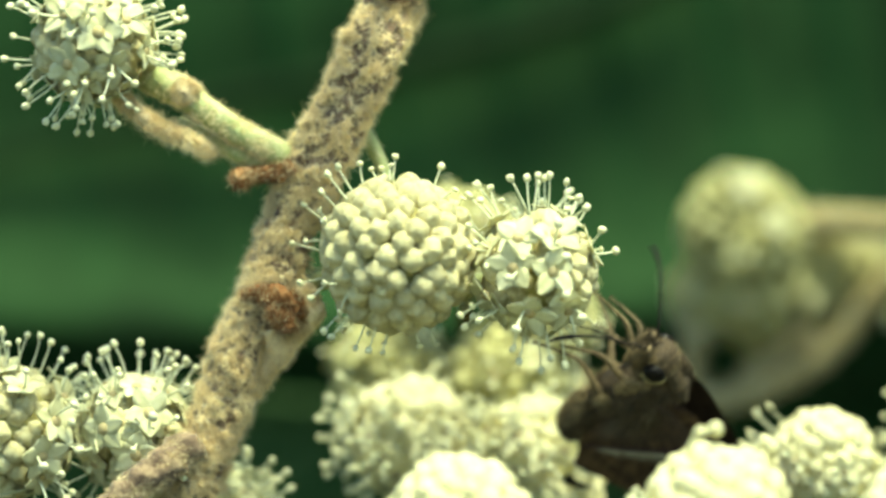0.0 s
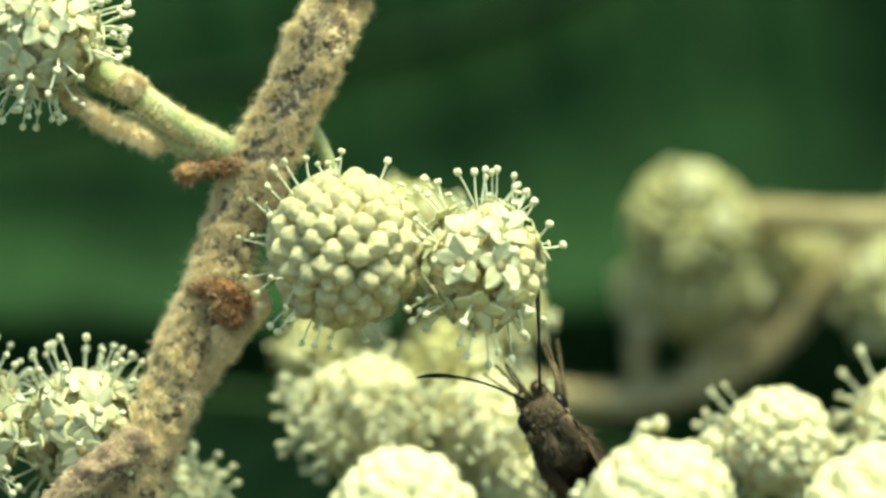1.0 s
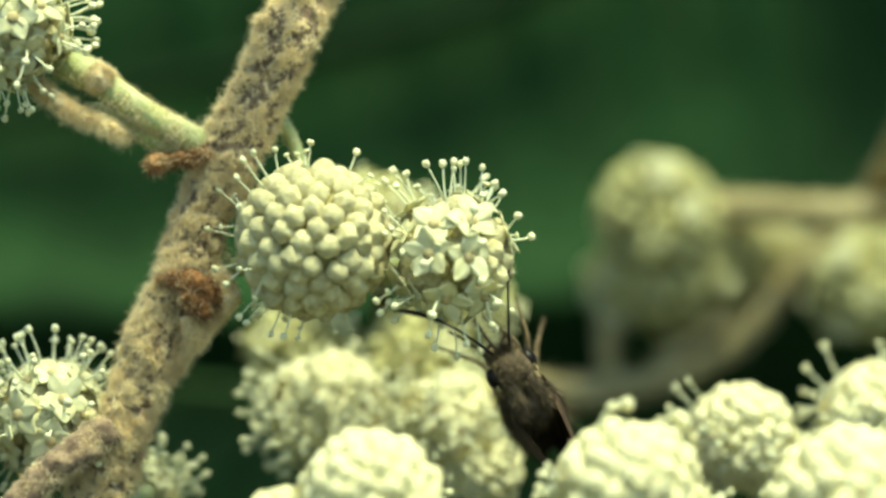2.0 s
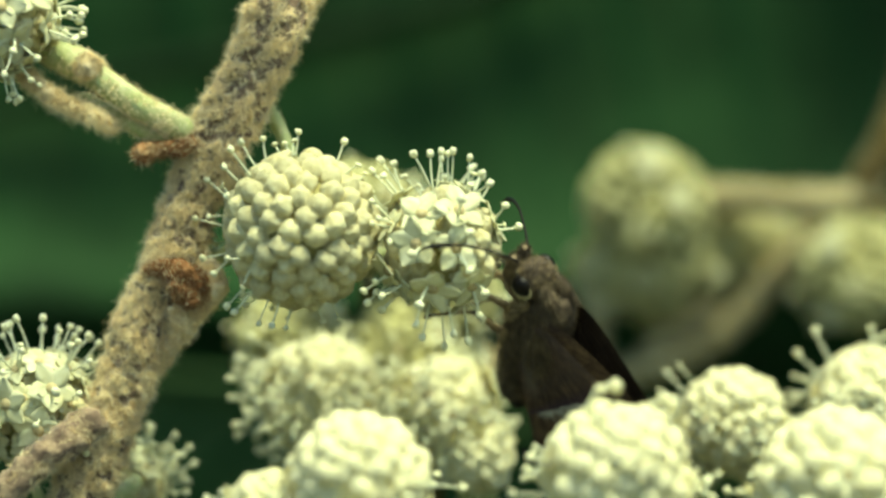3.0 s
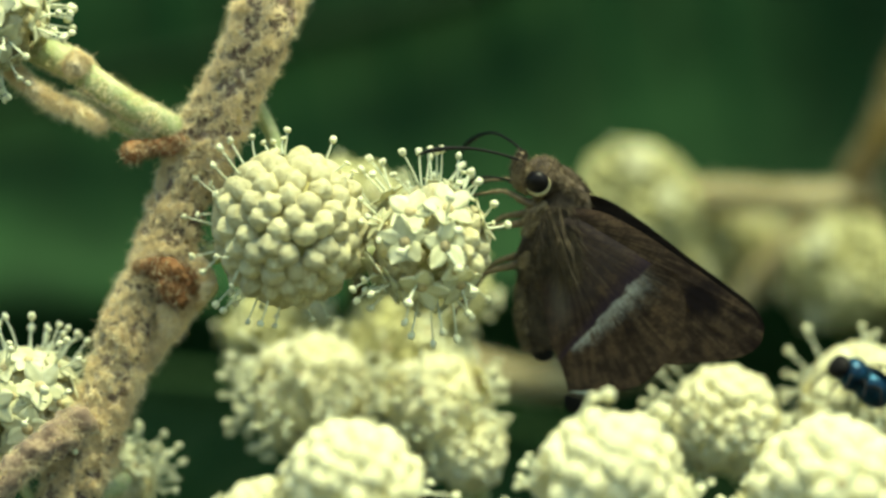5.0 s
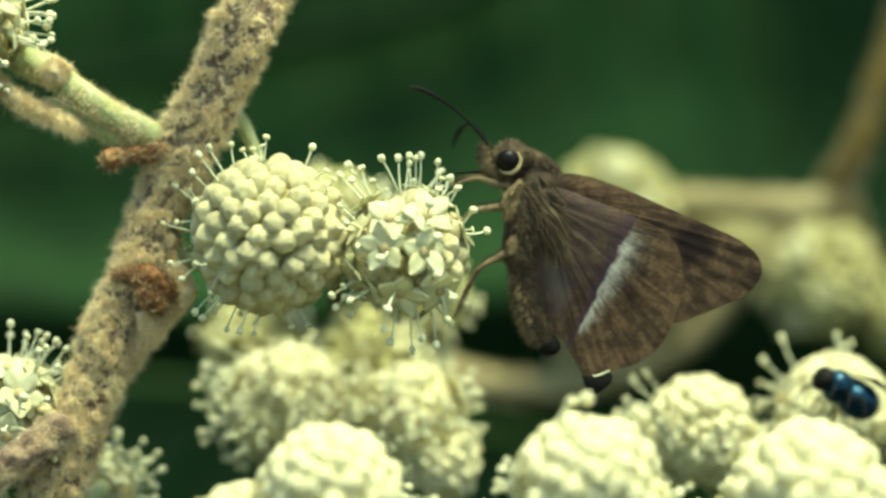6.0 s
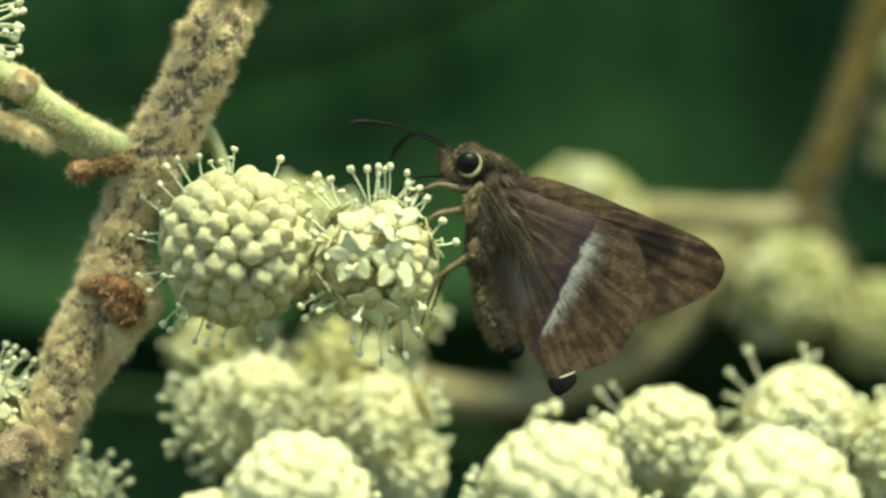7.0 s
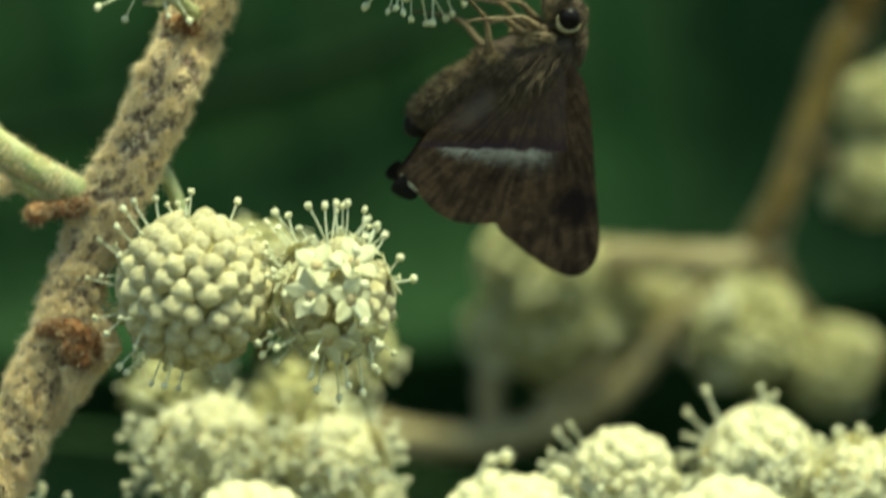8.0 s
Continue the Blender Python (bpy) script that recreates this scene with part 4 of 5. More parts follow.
def wing(name, base, edge, parent, side, off, mats, vein_to, bow=0.4):
    """A blade from its base to an outline, with raised veins; side -1 is the butterfly's left. off: how far out it lies."""
    bm = bmesh.new()
    pts = [Vector((x, 0, z)) for x, z in edge]
    fine = []
    for i in range(len(pts)):
        a, b, c, d = (pts[(i + k) % len(pts)] for k in (-1, 0, 1, 2))
        for t in (0, 0.25, 0.5, 0.75):
            fine.append(0.5 * ((2 * b) + (c - a) * t + (2 * a - 5 * b + 4 * c - d) * t * t + (3 * b - a - 3 * c + d) * t ** 3))
    root = Vector((base[0], 0, base[1]))
    angs = [math.atan2(z - base[1], x - base[0]) for x, z in vein_to]
    n, rings = len(fine), 16

    def height(p, t):
        q = p - root
        a = math.atan2(q.z, q.x)
        vein = max((math.exp(-((a - b) * q.length / (0.16 * MM)) ** 2) for b in angs), default=0)
        return off + 1.7 * MM * max(0.0, 1 - q.length / (13 * MM)) ** 1.4 + bow * MM * math.sin(math.pi * t) * 0.5 + 0.07 * MM * vein + 0.05 * MM * noise.noise(p * 160)

    for lay, thick in ((0, 0.0), (1, -0.10 * MM)):
        c = bm.verts.new(root + Vector((0, side * (off + 1.7 * MM + thick), 0)))
        prev = None
        for k in range(1, rings + 1):
            t = k / rings
            ring = []
            for p in fine:
                q = root.lerp(p, t)
                ring.append(bm.verts.new(q + Vector((0, side * (height(q, t) + thick * (1 if t < 1 else 0.3)), 0))))
            for j in range(n):
                i2 = (j + 1) % n
                if prev is None:
                    f = bm.faces.new((c, ring[j], ring[i2]))
                else:
                    f = bm.faces.new((prev[j], ring[j], ring[i2], prev[i2]))
                f.material_index = lay
            prev = ring
    bmesh.ops.recalc_face_normals(bm, faces=bm.faces)
    return part(name, bm, parent, mats)


def butterfly():
    """Its space: the origin between the eyes, x towards the wing tips, z up, its left side to -y."""
    rng = random.Random(5)
    top = thing("butterfly", "brown skipper butterfly with a white band on folded wings", "butterfly")

    def V(p, y=0.0):
        return Vector((p[0], y * MM, p[1]))

    def at(q):
        return ((q[0] - 857) * 0.05 * MM, (275 - q[1]) * 0.05 * MM)

    # body
    thorax_path = spline([(*V((0.00240, -0.00050)), 1.3 * MM), (*V((0.00290, -0.00225)), 2.2 * MM), (*V((0.00240, -0.00475)), 2.5 * MM), (*V((0.00165, -0.00775)), 2.0 * MM), (*V((0.00125, -0.00900)), 1.5 * MM)], 8)
    bm = bmesh.new()
    tube(bm, thorax_path, 24, 0.06, 500)
    thorax = part("thorax", bm, top, HIDE)
    bm = bmesh.new()
    hairs(bm, rng, spots_on_tube(thorax_path, 9000, rng), 0.75 * MM, 0.028 * MM, droop=0.15, comb=Vector((0.9, 0, -2.2)))
    part("fur", bm, thorax, FUR)
    ab_path = spline([(*V((0.00165, -0.00825)), 1.4 * MM), (*V((0.00205, -0.01125)), 1.5 * MM), (*V((0.00265, -0.01375)), 1.45 * MM), (*V((0.00345, -0.01565)), 1.15 * MM), (*V((0.00405, -0.01685)), 0.7 * MM)], 8)
    bm = bmesh.new()
    tube(bm, [(p, r * (1 + 0.05 * math.sin(i * 1.3))) for i, (p, r) in enumerate(ab_path)], 24, 0.05, 600)
    abdomen = part("abdomen", bm, top, HIDE)
    bm = bmesh.new()
    hairs(bm, rng, spots_on_tube(ab_path[:-6], 4000, rng), 0.5 * MM, 0.032 * MM, comb=Vector((0.3, 0, -1.0)))
    part("fur", bm, abdomen, FUR)
    bm = bmesh.new()
    hairs(bm, rng, [q for q in spots_on_tube(ab_path[:-8], 4000, rng) if q[1].x < -0.25], 0.55 * MM, 0.03 * MM, comb=Vector((-0.2, 0, -0.9)))
    part("belly_fur", bm, abdomen, FACE, "buff hair of the belly")
    bm = bmesh.new()
    blob(bm, ball_at(V((0.00395, -0.01645)), 1.1 * MM, 1.0 * MM, 1.0 * MM), 3, 0.12, 900)
    part("abdomen_tip", bm, abdomen, BLACK, "black tip of the abdomen")

    # hips, buff and hairy, above the legs
    for sd in (-1, 1):
        for a, b_, w in (((882, 312), (852, 356), 0.42), ((880, 340), (858, 376), 0.42), ((880, 405), (866, 438), 0.42)):
            mid = ((a[0] + b_[0]) / 2 - 4, (a[1] + b_[1]) / 2)
            p = spline([(*V(at(a), sd * 1.5), 0.7 * w * MM), (*V(at(mid), sd * 1.7), w * MM), (*V(at(b_), sd * 1.7), 0.5 * w * MM)], 6)
            bm = bmesh.new()
            tube(bm, p, 12, 0.1, 900)
            hip = part("hip", bm, thorax, LEG)
            bm = bmesh.new()
            hairs(bm, rng, spots_on_tube(p, 700, rng), 0.4 * MM, 0.03 * MM, comb=Vector((-0.2, 0, -1.5)))
            part("fur", bm, hip, FACE)

    # head
    bm = bmesh.new()
    blob(bm, ball_at(V((0.00025, -0.00005)), 1.72 * MM, 1.95 * MM, 1.75 * MM), 4, 0.05, 600)
    head = part("head", bm, top, HIDE)
    spots = []
    for _ in range(2600):
        d = Vector((rng.gauss(0, 1), rng.gauss(0, 1), rng.gauss(0, 1))).normalized()
        if abs(d.y) > 0.72:
            continue
        spots.append((V((0.00025, -0.00005)) + Vector((d.x * 1.68, d.y * 1.9, d.z * 1.72)) * MM, d))
    bm = bmesh.new()
    hairs(bm, rng, spots, 0.28 * MM, 0.026 * MM, comb=Vector((0.7, 0, -0.4)))
    part("fur", bm, head, FUR)
    bm = bmesh.new()
    hairs(bm, rng, [q for q in spots if (q[1].x < 0.15 and q[1].z < 0.55) or (q[1].z > 0.2 and rng.random() < 0.4)], 0.36 * MM, 0.034 * MM, comb=Vector((-0.2, 0, -0.6)))
    part("face_fur", bm, head, FACE, "buff hair of the face")
    for s in (-1, 1):
        c = V((0.00000, -0.00005), s * 1.7)
        bm = bmesh.new()
        blob(bm, ball_at(c, 1.0 * MM, 0.75 * MM, 1.0 * MM), 4)
        part("eye", bm, head, EYEBALL, "glossy black eye")
        bm = bmesh.new()
        ring = [(c + Vector((math.cos(a) * 1.12, s * 0.2, math.sin(a) * 1.12)) * MM, (0.02 + 0.17 * max(0.0, math.cos((a + 0.8) * 0.95))) * MM) for a in [-2.35 + 3.1 * k / 20 for k in range(21)]]
        tube(bm, ring, 8, 0.25, 1800)
        part("eye_ring", bm, head, RING, "buff crescent of scales")
        # palp
        p = spline([(*V((-0.00055, -0.00125), s * 0.7), 0.7 * MM), (*V((-0.00155, -0.00085), s * 0.8), 0.75 * MM), (*V((-0.00200, 0.00035), s * 0.8), 0.6 * MM), (*V((-0.00210, 0.00125), s * 0.8), 0.25 * MM)], 6)
        bm = bmesh.new()
        tube(bm, p, 12, 0.08, 900)
        palp = part("palp", bm, head, LEG)
        bm = bmesh.new()
        hairs(bm, rng, spots_on_tube(p, 900, rng), 0.35 * MM, 0.032 * MM, comb=Vector((-0.3, 0, 0.8)))
        part("fur", bm, palp, FUR)
        # collar tuft behind the eye
        p = spline([(*V((0.00140, 0.00065), s * 0.8), 0.5 * MM), (*V((0.00275, 0.00000), s * 1.0), 0.6 * MM), (*V((0.00425, -0.00100), s * 1.0), 0.4 * MM)], 6)
        bm = bmesh.new()
        tube(bm, p, 14, 0.1, 900)
        tuft = part("collar_tuft", bm, thorax, HIDE)
        bm = bmesh.new()
        hairs(bm, rng, spots_on_tube(p, 1800, rng), 0.5 * MM, 0.028 * MM, comb=Vector((1.0, 0, -1.6)))
        part("fur", bm, tuft, FUR)

    # antennae, each about its own root
    antennae = []
    for sd, arch in ((-1, 0.7), (1, 1.7)):
        bm = bmesh.new()
        line = ((0, 0, 0.13), (2.2, 0.6, 0.115), (4.6, 0.95, 0.12), (6.6, 0.8, 0.16), (8.0, 0.45, 0.25), (9.0, 0.05, 0.19), (9.8, -0.55, 0.05))
        tube(bm, spline([(x * MM, 0, z * arch * MM, r * MM) for x, z, r in line], 8), 8, 0.04, 2500)
        antennae.append(part("antenna", bm, top, BLACK, "black clubbed antenna", Matrix.Translation(V((-0.00165, 0.00115), sd * 0.8))))
    bm = bmesh.new()
    tube(bm, spline([(*V((-0.00155, -0.00125)), 0.11 * MM), (*V((-0.00410, -0.00125), -0.4), 0.10 * MM), (*V((-0.00560, -0.00190), -0.4), 0.08 * MM), (*V((-0.00675, -0.00350), 0), 0.06 * MM)], 8), 8)
    part("proboscis", bm, head, BLACK, "thin black feeding tube")

    # legs
    legs = []
    for sd in (-1, 1):
        for root, size in (((0.00025, -0.00235), 6.2), ((0.00025, -0.00385), 7.0), ((0.00065, -0.00765), 8.2)):
            line = ((0, 0, 0.40), (0.16, 0.03, 0.36), (0.36, 0.11, 0.24), (0.50, 0.13, 0.17), (0.72, 0.07, 0.12), (0.88, 0.02, 0.09), (1.0, -0.03, 0.06))
            path = spline([(x * size * MM, 0, z * size * MM, r * MM) for x, z, r in line], 6)
            bm = bmesh.new()
            tube(bm, path, 10, 0.08, 1500)
            leg = part("leg", bm, top, LEG, "", Matrix.Translation(V(root, sd * 1.3)))
            bm = bmesh.new()
            hairs(bm, rng, spots_on_tube(path, 420, rng), 0.24 * MM, 0.022 * MM)
            part("bristles", bm, leg, FUR)
            legs.append(leg)

    # wings, each about the line of the body
    wings, fores = [], []
    fore = [(0.00305, -0.00215), (0.00515, -0.00125), (0.00765, -0.00155), (0.01115, -0.00275), (0.01415, -0.00400), (0.01770, -0.00545), (0.02060, -0.00670), (0.02215, -0.00785), (0.02280, -0.00915), (0.02250, -0.01045), (0.02130, -0.01170), (0.01915, -0.01275), (0.01700, -0.01365), (0.01505, -0.01425), (0.01215, -0.01350), (0.00765, -0.00975), (0.00415, -0.00525)]
    hind = [(0.00245, -0.00300), (0.00390, -0.00215), (0.00715, -0.00325), (0.01115, -0.00475), (0.01405, -0.00615), (0.01545, -0.00805), (0.01575, -0.01075), (0.01525, -0.01350), (0.01390, -0.01625), (0.01195, -0.01785), (0.00975, -0.01865), (0.00885, -0.01925), (0.00805, -0.01965), (0.00730, -0.01945), (0.00665, -0.01825), (0.00545, -0.01645), (0.00385, -0.01425), (0.00250, -0.01140), (0.00165, -0.00825), (0.00145, -0.00500)]
    fore_to = [(0.02165, -0.00750), (0.02265, -0.00925), (0.02215, -0.01075), (0.02065, -0.01200), (0.01840, -0.01310)]
    hind_to = [(0.01615, -0.00875), (0.01625, -0.01125), (0.01465, -0.01500), (0.01265, -0.01750), (0.01015, -0.01875), (0.00765, -0.01875)]
    hinge = V((0.00290, -0.00375))
    for s in (-1, 1):
        pivot = new("wing_pair")
        pivot.parent = top
        pivot.location = hinge
        tagged(pivot, "folded pair of wings")
        h = (hinge.x, hinge.z)

        def rel(q):
            return [(x - h[0], z - h[1]) for x, z in q]
        for name, base, edge, off, mats, veins in (("fore_wing", (0.00365, -0.00275), fore, 0.32 * MM, [FORE, UPPER], fore_to), ("hind_wing", (0.00305, -0.00350), hind, 0.60 * MM, [HIND, UPPER], hind_to)):
            w = wing(name, base, edge, pivot, s, off, mats, veins)
            w.location = -hinge
            if name == "fore_wing":
                fores.append(w)
        lobe = [(0.00715, -0.01900), (0.00825, -0.01900), (0.00945, -0.01865), (0.00955, -0.01945), (0.00875, -0.02025), (0.00795, -0.02065), (0.00735, -0.02015)]
        w = wing("tail_lobe", (0.00805, -0.01945), lobe, pivot, s, 0.66 * MM, [BLACK, BLACK], [], 0.1)
        w.location = -hinge
        bm = bmesh.new()
        tube(bm, spline([(*V((0.00745, -0.01925), s * 0.85), 0.05 * MM), (*V((0.00835, -0.01905), s * 0.9), 0.11 * MM), (*V((0.00945, -0.01855), s * 0.85), 0.05 * MM)], 5), 6)
        part("fringe", bm, w, FILAMENT, "white fringe")
        wings.append(pivot)
    # long hair that sweeps from the thorax over the wing roots
    for s in (-1, 1):
        spots = []
        for _ in range(2000):
            u, v = rng.random(), rng.gauss(0, 0.55)
            x, z = 2.2 + 1.9 * u + v, -1.6 - 5.4 * u + 0.4 * v
            out = 2.35 - 0.12 * abs(z + 3.5) - 0.05 * max(0.0, x - 3)
            spots.append((Vector((x, s * out, z)) * MM, Vector((0.42 + 0.25 * (1 - u), s * -0.10, -0.85))))
        bm = bmesh.new()
        hairs(bm, rng, spots, 2.8 * MM, 0.03 * MM, droop=0.15, spread=0.24)
        part("wing_root_hair", bm, thorax, FUR)
    return top, antennae, legs, wings, fores


BUTTERFLY, ANTENNAE, LEGS, WINGS, FORES = butterfly()


# ---------------------------------------------------------------- a small bottle fly
def bottle_fly():
    rng = random.Random(9)
    top = thing("bottle_fly", "shiny blue-green fly on a cream flower head", "fly")
    bm = bmesh.new()
    blob(bm, ball_at(Vector((0.0012, 0, 0)), 0.0013, 0.0011, 0.0011), 3)
    part("thorax", bm, top, FLY_BLUE)
    bm = bmesh.new()
    blob(bm, ball_at(Vector((-0.0010, 0, -0.0002)), 0.0019, 0.0013, 0.0012), 3)
    part("abdomen", bm, top, FLY_BLUE)
    bm = bmesh.new()
    blob(bm, ball_at(Vector((0.0027, 0, 0)), 0.0007, 0.0010, 0.0008), 3)
    part("head", bm, top, BLACK)
    for s in (-1, 1):
        bm = bmesh.new()
        a = [bm.verts.new(q) for q in ((0.0012, s * 0.0006, 0.0010), (-0.0008, s * 0.0019, 0.0012), (-0.0027, s * 0.0016, 0.0009), (-0.0029, s * 0.0009, 0.0009), (-0.0012, s * 0.0004, 0.0012))]
        bm.faces.new(a)
        bmesh.ops.solidify(bm, geom=bm.faces[:], thickness=0.00005)
        part("wing", bm, top, BLACK, "dark folded wing")
        for j, x in enumerate((0.0019, 0.0011, 0.0003)):
            bm = bmesh.new()
            tube(bm, spline([(x, s * 0.0007, -0.0005, 0.00012), (x + 0.0006 * (1 - j), s * 0.0017, -0.0004, 0.0001), (x + 0.0010 * (1 - j), s * 0.0022, -0.0016, 0.00006)], 5), 6)
            part("leg", bm, top, BLACK)
    return top


FLY = bottle_fly()
for piece in FLY.children:
    piece.matrix_basis = Matrix.Diagonal((1.15, 1.4, 1.45, 1))



def gnat():
    """A slim dark fly, head towards +x, with spread wings and trailing legs."""
    top = thing("gnat", "slim black fly flying past the flowers", "fly")
    bm = bmesh.new()
    tube(bm, spline([(-0.0021, 0, -0.0002, 0.00012), (-0.0014, 0, -0.0001, 0.00036), (-0.0004, 0, 0, 0.00034), (0.0002, 0, 0, 0.00026)], 6), 12)
    part("abdomen", bm, top, BLACK)
    bm = bmesh.new()
    blob(bm, ball_at(Vector((0.0008, 0, 0.0001)), 0.00075, 0.0005, 0.00055), 3, 0.05, 900)
    part("thorax", bm, top, BLACK)
    bm = bmesh.new()
    blob(bm, ball_at(Vector((0.0017, 0, -0.0001)), 0.00034, 0.00042, 0.0004), 3)
    part("head", bm, top, BLACK)
    for s in (-1, 1):
        bm = bmesh.new()
        a = [bm.verts.new(q) for q in ((0.0009, s * 0.0004, 0.0004), (0.0008, s * 0.0018, 0.0009), (0.0001, s * 0.0026, 0.0011), (-0.0006, s * 0.0022, 0.0009), (-0.0001, s * 0.0010, 0.0006))]
        bm.faces.new(a)
        bmesh.ops.solidify(bm, geom=bm.faces[:], thickness=0.00003)
        part("wing", bm, top, GAUZE, "clear spread wing")
        for x in (0.0012, 0.0008, 0.0004):
            bm = bmesh.new()
            tube(bm, spline([(x, s * 0.0003, -0.0003, 0.00008), (x - 0.0004, s * 0.0009, -0.0007, 0.00007), (x - 0.0014, s * 0.0011, -0.0013, 0.00004)], 5), 6)
            part("leg", bm, top, BLACK)
    return top


GNAT = gnat()
for piece in GNAT.children:
    piece.matrix_basis = Matrix.Scale(1.3, 4)


def motions():
    walk(BUTTERFLY, [
        (0.00, pose(0.00647, 0.00077, -0.00850, 70.0, 34.3, 31.2)),
        (0.10, pose(0.00564, 0.00066, -0.01025, 77.5, 38.5, 30.1)),
        (0.20, pose(0.00475, 0.00055, -0.01162, 84.4, 42.7, 28.6)),
        (0.30, pose(0.00371, 0.00036, -0.01293, 94.9, 46.1, 28.8)),
        (0.40, pose(0.00272, 0.00032, -0.01374, 82.4, 53.3, 7.7)),
        (0.70, pose(0.00068, 0.00011, -0.01360, 64.7, 53.9, -24.8)),
        (1.00, pose(0.00090, 0.00011, -0.01385, 64.7, 53.9, -24.8)),
        (1.10, pose(0.00246, 0.00035, -0.01253, 73.1, 51.4, -2.1)),
        (1.20, pose(0.00363, 0.00046, -0.01022, 83.0, 45.3, 18.5)),
        (1.50, pose(0.00355, 0.00046, -0.01022, 83.0, 45.3, 18.5)),
        (1.80, pose(0.00213, 0.00025, -0.01182, 74.7, 56.5, -5.6)),
        (2.10, pose(0.00051, 0.00007, -0.01010, 64.3, 55.3, -27.1)),
        (2.20, pose(0.00041, 0.00007, -0.00994, 64.3, 55.3, -27.1)),
        (2.80, pose(0.00324, -0.00147, -0.00596, 57.2, 45.0, -13.5)),
        (3.30, pose(0.00434, -0.00258, -0.00101, 37.2, 34.5, -15.2)),
        (3.50, pose(0.00459, -0.00258, -0.00122, 37.2, 34.5, -15.2)),
        (3.80, pose(0.00499, -0.00205, -0.00117, 34.1, 35.2, -16.3)),
        (3.90, pose(0.00696, -0.00141, -0.00040, 17.1, 39.5, -23.2)),
        (4.00, pose(0.00618, -0.00040, 0.00239, 19.1, 23.7, 1.8)),
        (4.10, pose(0.00595, 0.00124, 0.00412, 21.9, 15.2, -3.8)),
        (4.50, pose(0.00561, 0.00124, 0.00472, 21.9, 15.2, -3.8)),
        (4.70, pose(0.00541, 0.00124, 0.00517, 21.9, 15.2, -3.8)),
        (5.30, pose(0.00574, 0.00124, 0.00542, 21.9, 15.2, -3.8)),
        (5.80, pose(0.00619, 0.00124, 0.00575, 21.9, 15.2, -3.8)),
        (5.90, pose(0.00535, 0.00131, 0.00727, 12.3, 7.7, -3.1)),
        (6.00, pose(0.00444, 0.00135, 0.00742, 2.8, 1.1, 0.5)),
        (6.20, pose(0.00338, 0.00135, 0.00795, 0.0, -0.0, 0.0)),
        (6.50, pose(0.00365, 0.00135, 0.00829, 0.0, -0.0, 0.0)),
        (7.00, pose(0.00373, 0.00135, 0.00817, 0.0, -0.0, 0.0)),
        (7.30, pose(0.00320, 0.00135, 0.00836, 0.0, -0.0, 0.0)),
        (7.40, pose(0.00805, -0.00110, 0.01593, 11.3, -5.8, 3.1)),
        (7.50, pose(0.01553, -0.00312, 0.02150, 40.0, -20.9, 12.1)),
        (7.60, pose(0.01466, -0.00489, 0.02427, 47.6, 28.2, 26.1)),
        (7.70, pose(0.01711, -0.00205, 0.02411, 49.6, 52.9, 36.7)),
        (7.80, pose(0.01715, 0.00100, 0.02410, 40.1, 58.7, 42.6)),
        (7.90, pose(0.01687, 0.00186, 0.02468, 40.1, 58.7, 42.6)),
        (8.00, pose(0.01641, 0.00186, 0.02528, 40.1, 58.7, 42.6)),
    ])
    walk(FLY, [
        (0.00, pose(0.08672, 0.01000, 0.00240, 0, 0, 120)),
        (1.50, pose(0.08672, 0.01000, 0.00240, 0, 0, 120)),
        (3.60, pose(0.05316, 0.01000, -0.00747, 0, 0, 180)),
        (4.50, pose(0.03845, 0.01300, -0.01166, 0, -20, 205)),
        (4.70, pose(0.03612, 0.01300, -0.01290, 0, -25, 205)),
        (5.80, pose(0.03501, 0.01300, -0.01360, 0, -25, 205)),
        (6.00, pose(0.03586, 0.01300, -0.01371, 0, -25, 205)),
        (6.20, pose(0.03574, 0.01300, -0.01376, 0, -25, 205)),
        (6.50, pose(0.03483, 0.01300, -0.01383, 0, -25, 205)),
        (6.70, pose(0.03457, 0.01300, -0.01517, 0, -25, 200)),
        (6.80, pose(0.03644, 0.01300, -0.01542, 0, -40, 180)),
        (6.90, pose(0.04428, 0.02000, -0.01427, 0, 0, 160)),
        (7.50, pose(0.07152, 0.06000, -0.00791, 0, 0, 160)),
        (8.00, pose(0.09856, 0.08000, 0.00160, 0, 0, 160)),
    ])
    walk(GNAT, [
        (0.00, pose(-0.02065, 0.01400, 0.05001, 0, 0, 0)),
        (0.30, pose(-0.01620, 0.01200, 0.03018, 0, -30, 40)),
        (0.37, pose(-0.01530, 0.01200, 0.01685, 20, -55, 20)),
        (0.43, pose(-0.01457, 0.01200, 0.01631, 20, -55, 20)),
        (0.47, pose(0.01365, 0.01000, 0.01612, 20, -62, 10)),
        (0.53, pose(0.01476, 0.01000, 0.01567, 20, -62, 10)),
        (0.60, pose(0.02698, 0.01000, 0.03398, 0, -30, 0)),
        (0.80, pose(0.06500, 0.03000, 0.04500, 0, 0, 0)),
        (1.40, pose(0.02000, 0.09000, 0.09000, 0, 0, -60)),
        (1.90, pose(-0.08500, 0.05000, -0.00500, 0, 10, -30)),
        (2.15, pose(-0.03000, 0.03000, -0.01940, 0, 15, 0)),
        (2.20, pose(-0.02700, 0.03000, -0.02000, 0, 15, 0)),
        (2.30, pose(-0.01500, 0.04500, -0.03600, 0, 20, 0)),
        (3.00, pose(0.02000, 0.09000, -0.09000, 0, 20, 40)),
        (8.00, pose(0.06000, 0.09000, -0.12000, 0, 20, 40)),
    ])
    # in flight the fore wings swing forward over the hind wings
    for blade in FORES:
        rest, base = blade.location.copy(), Vector((0.00365, 0, -0.00275))
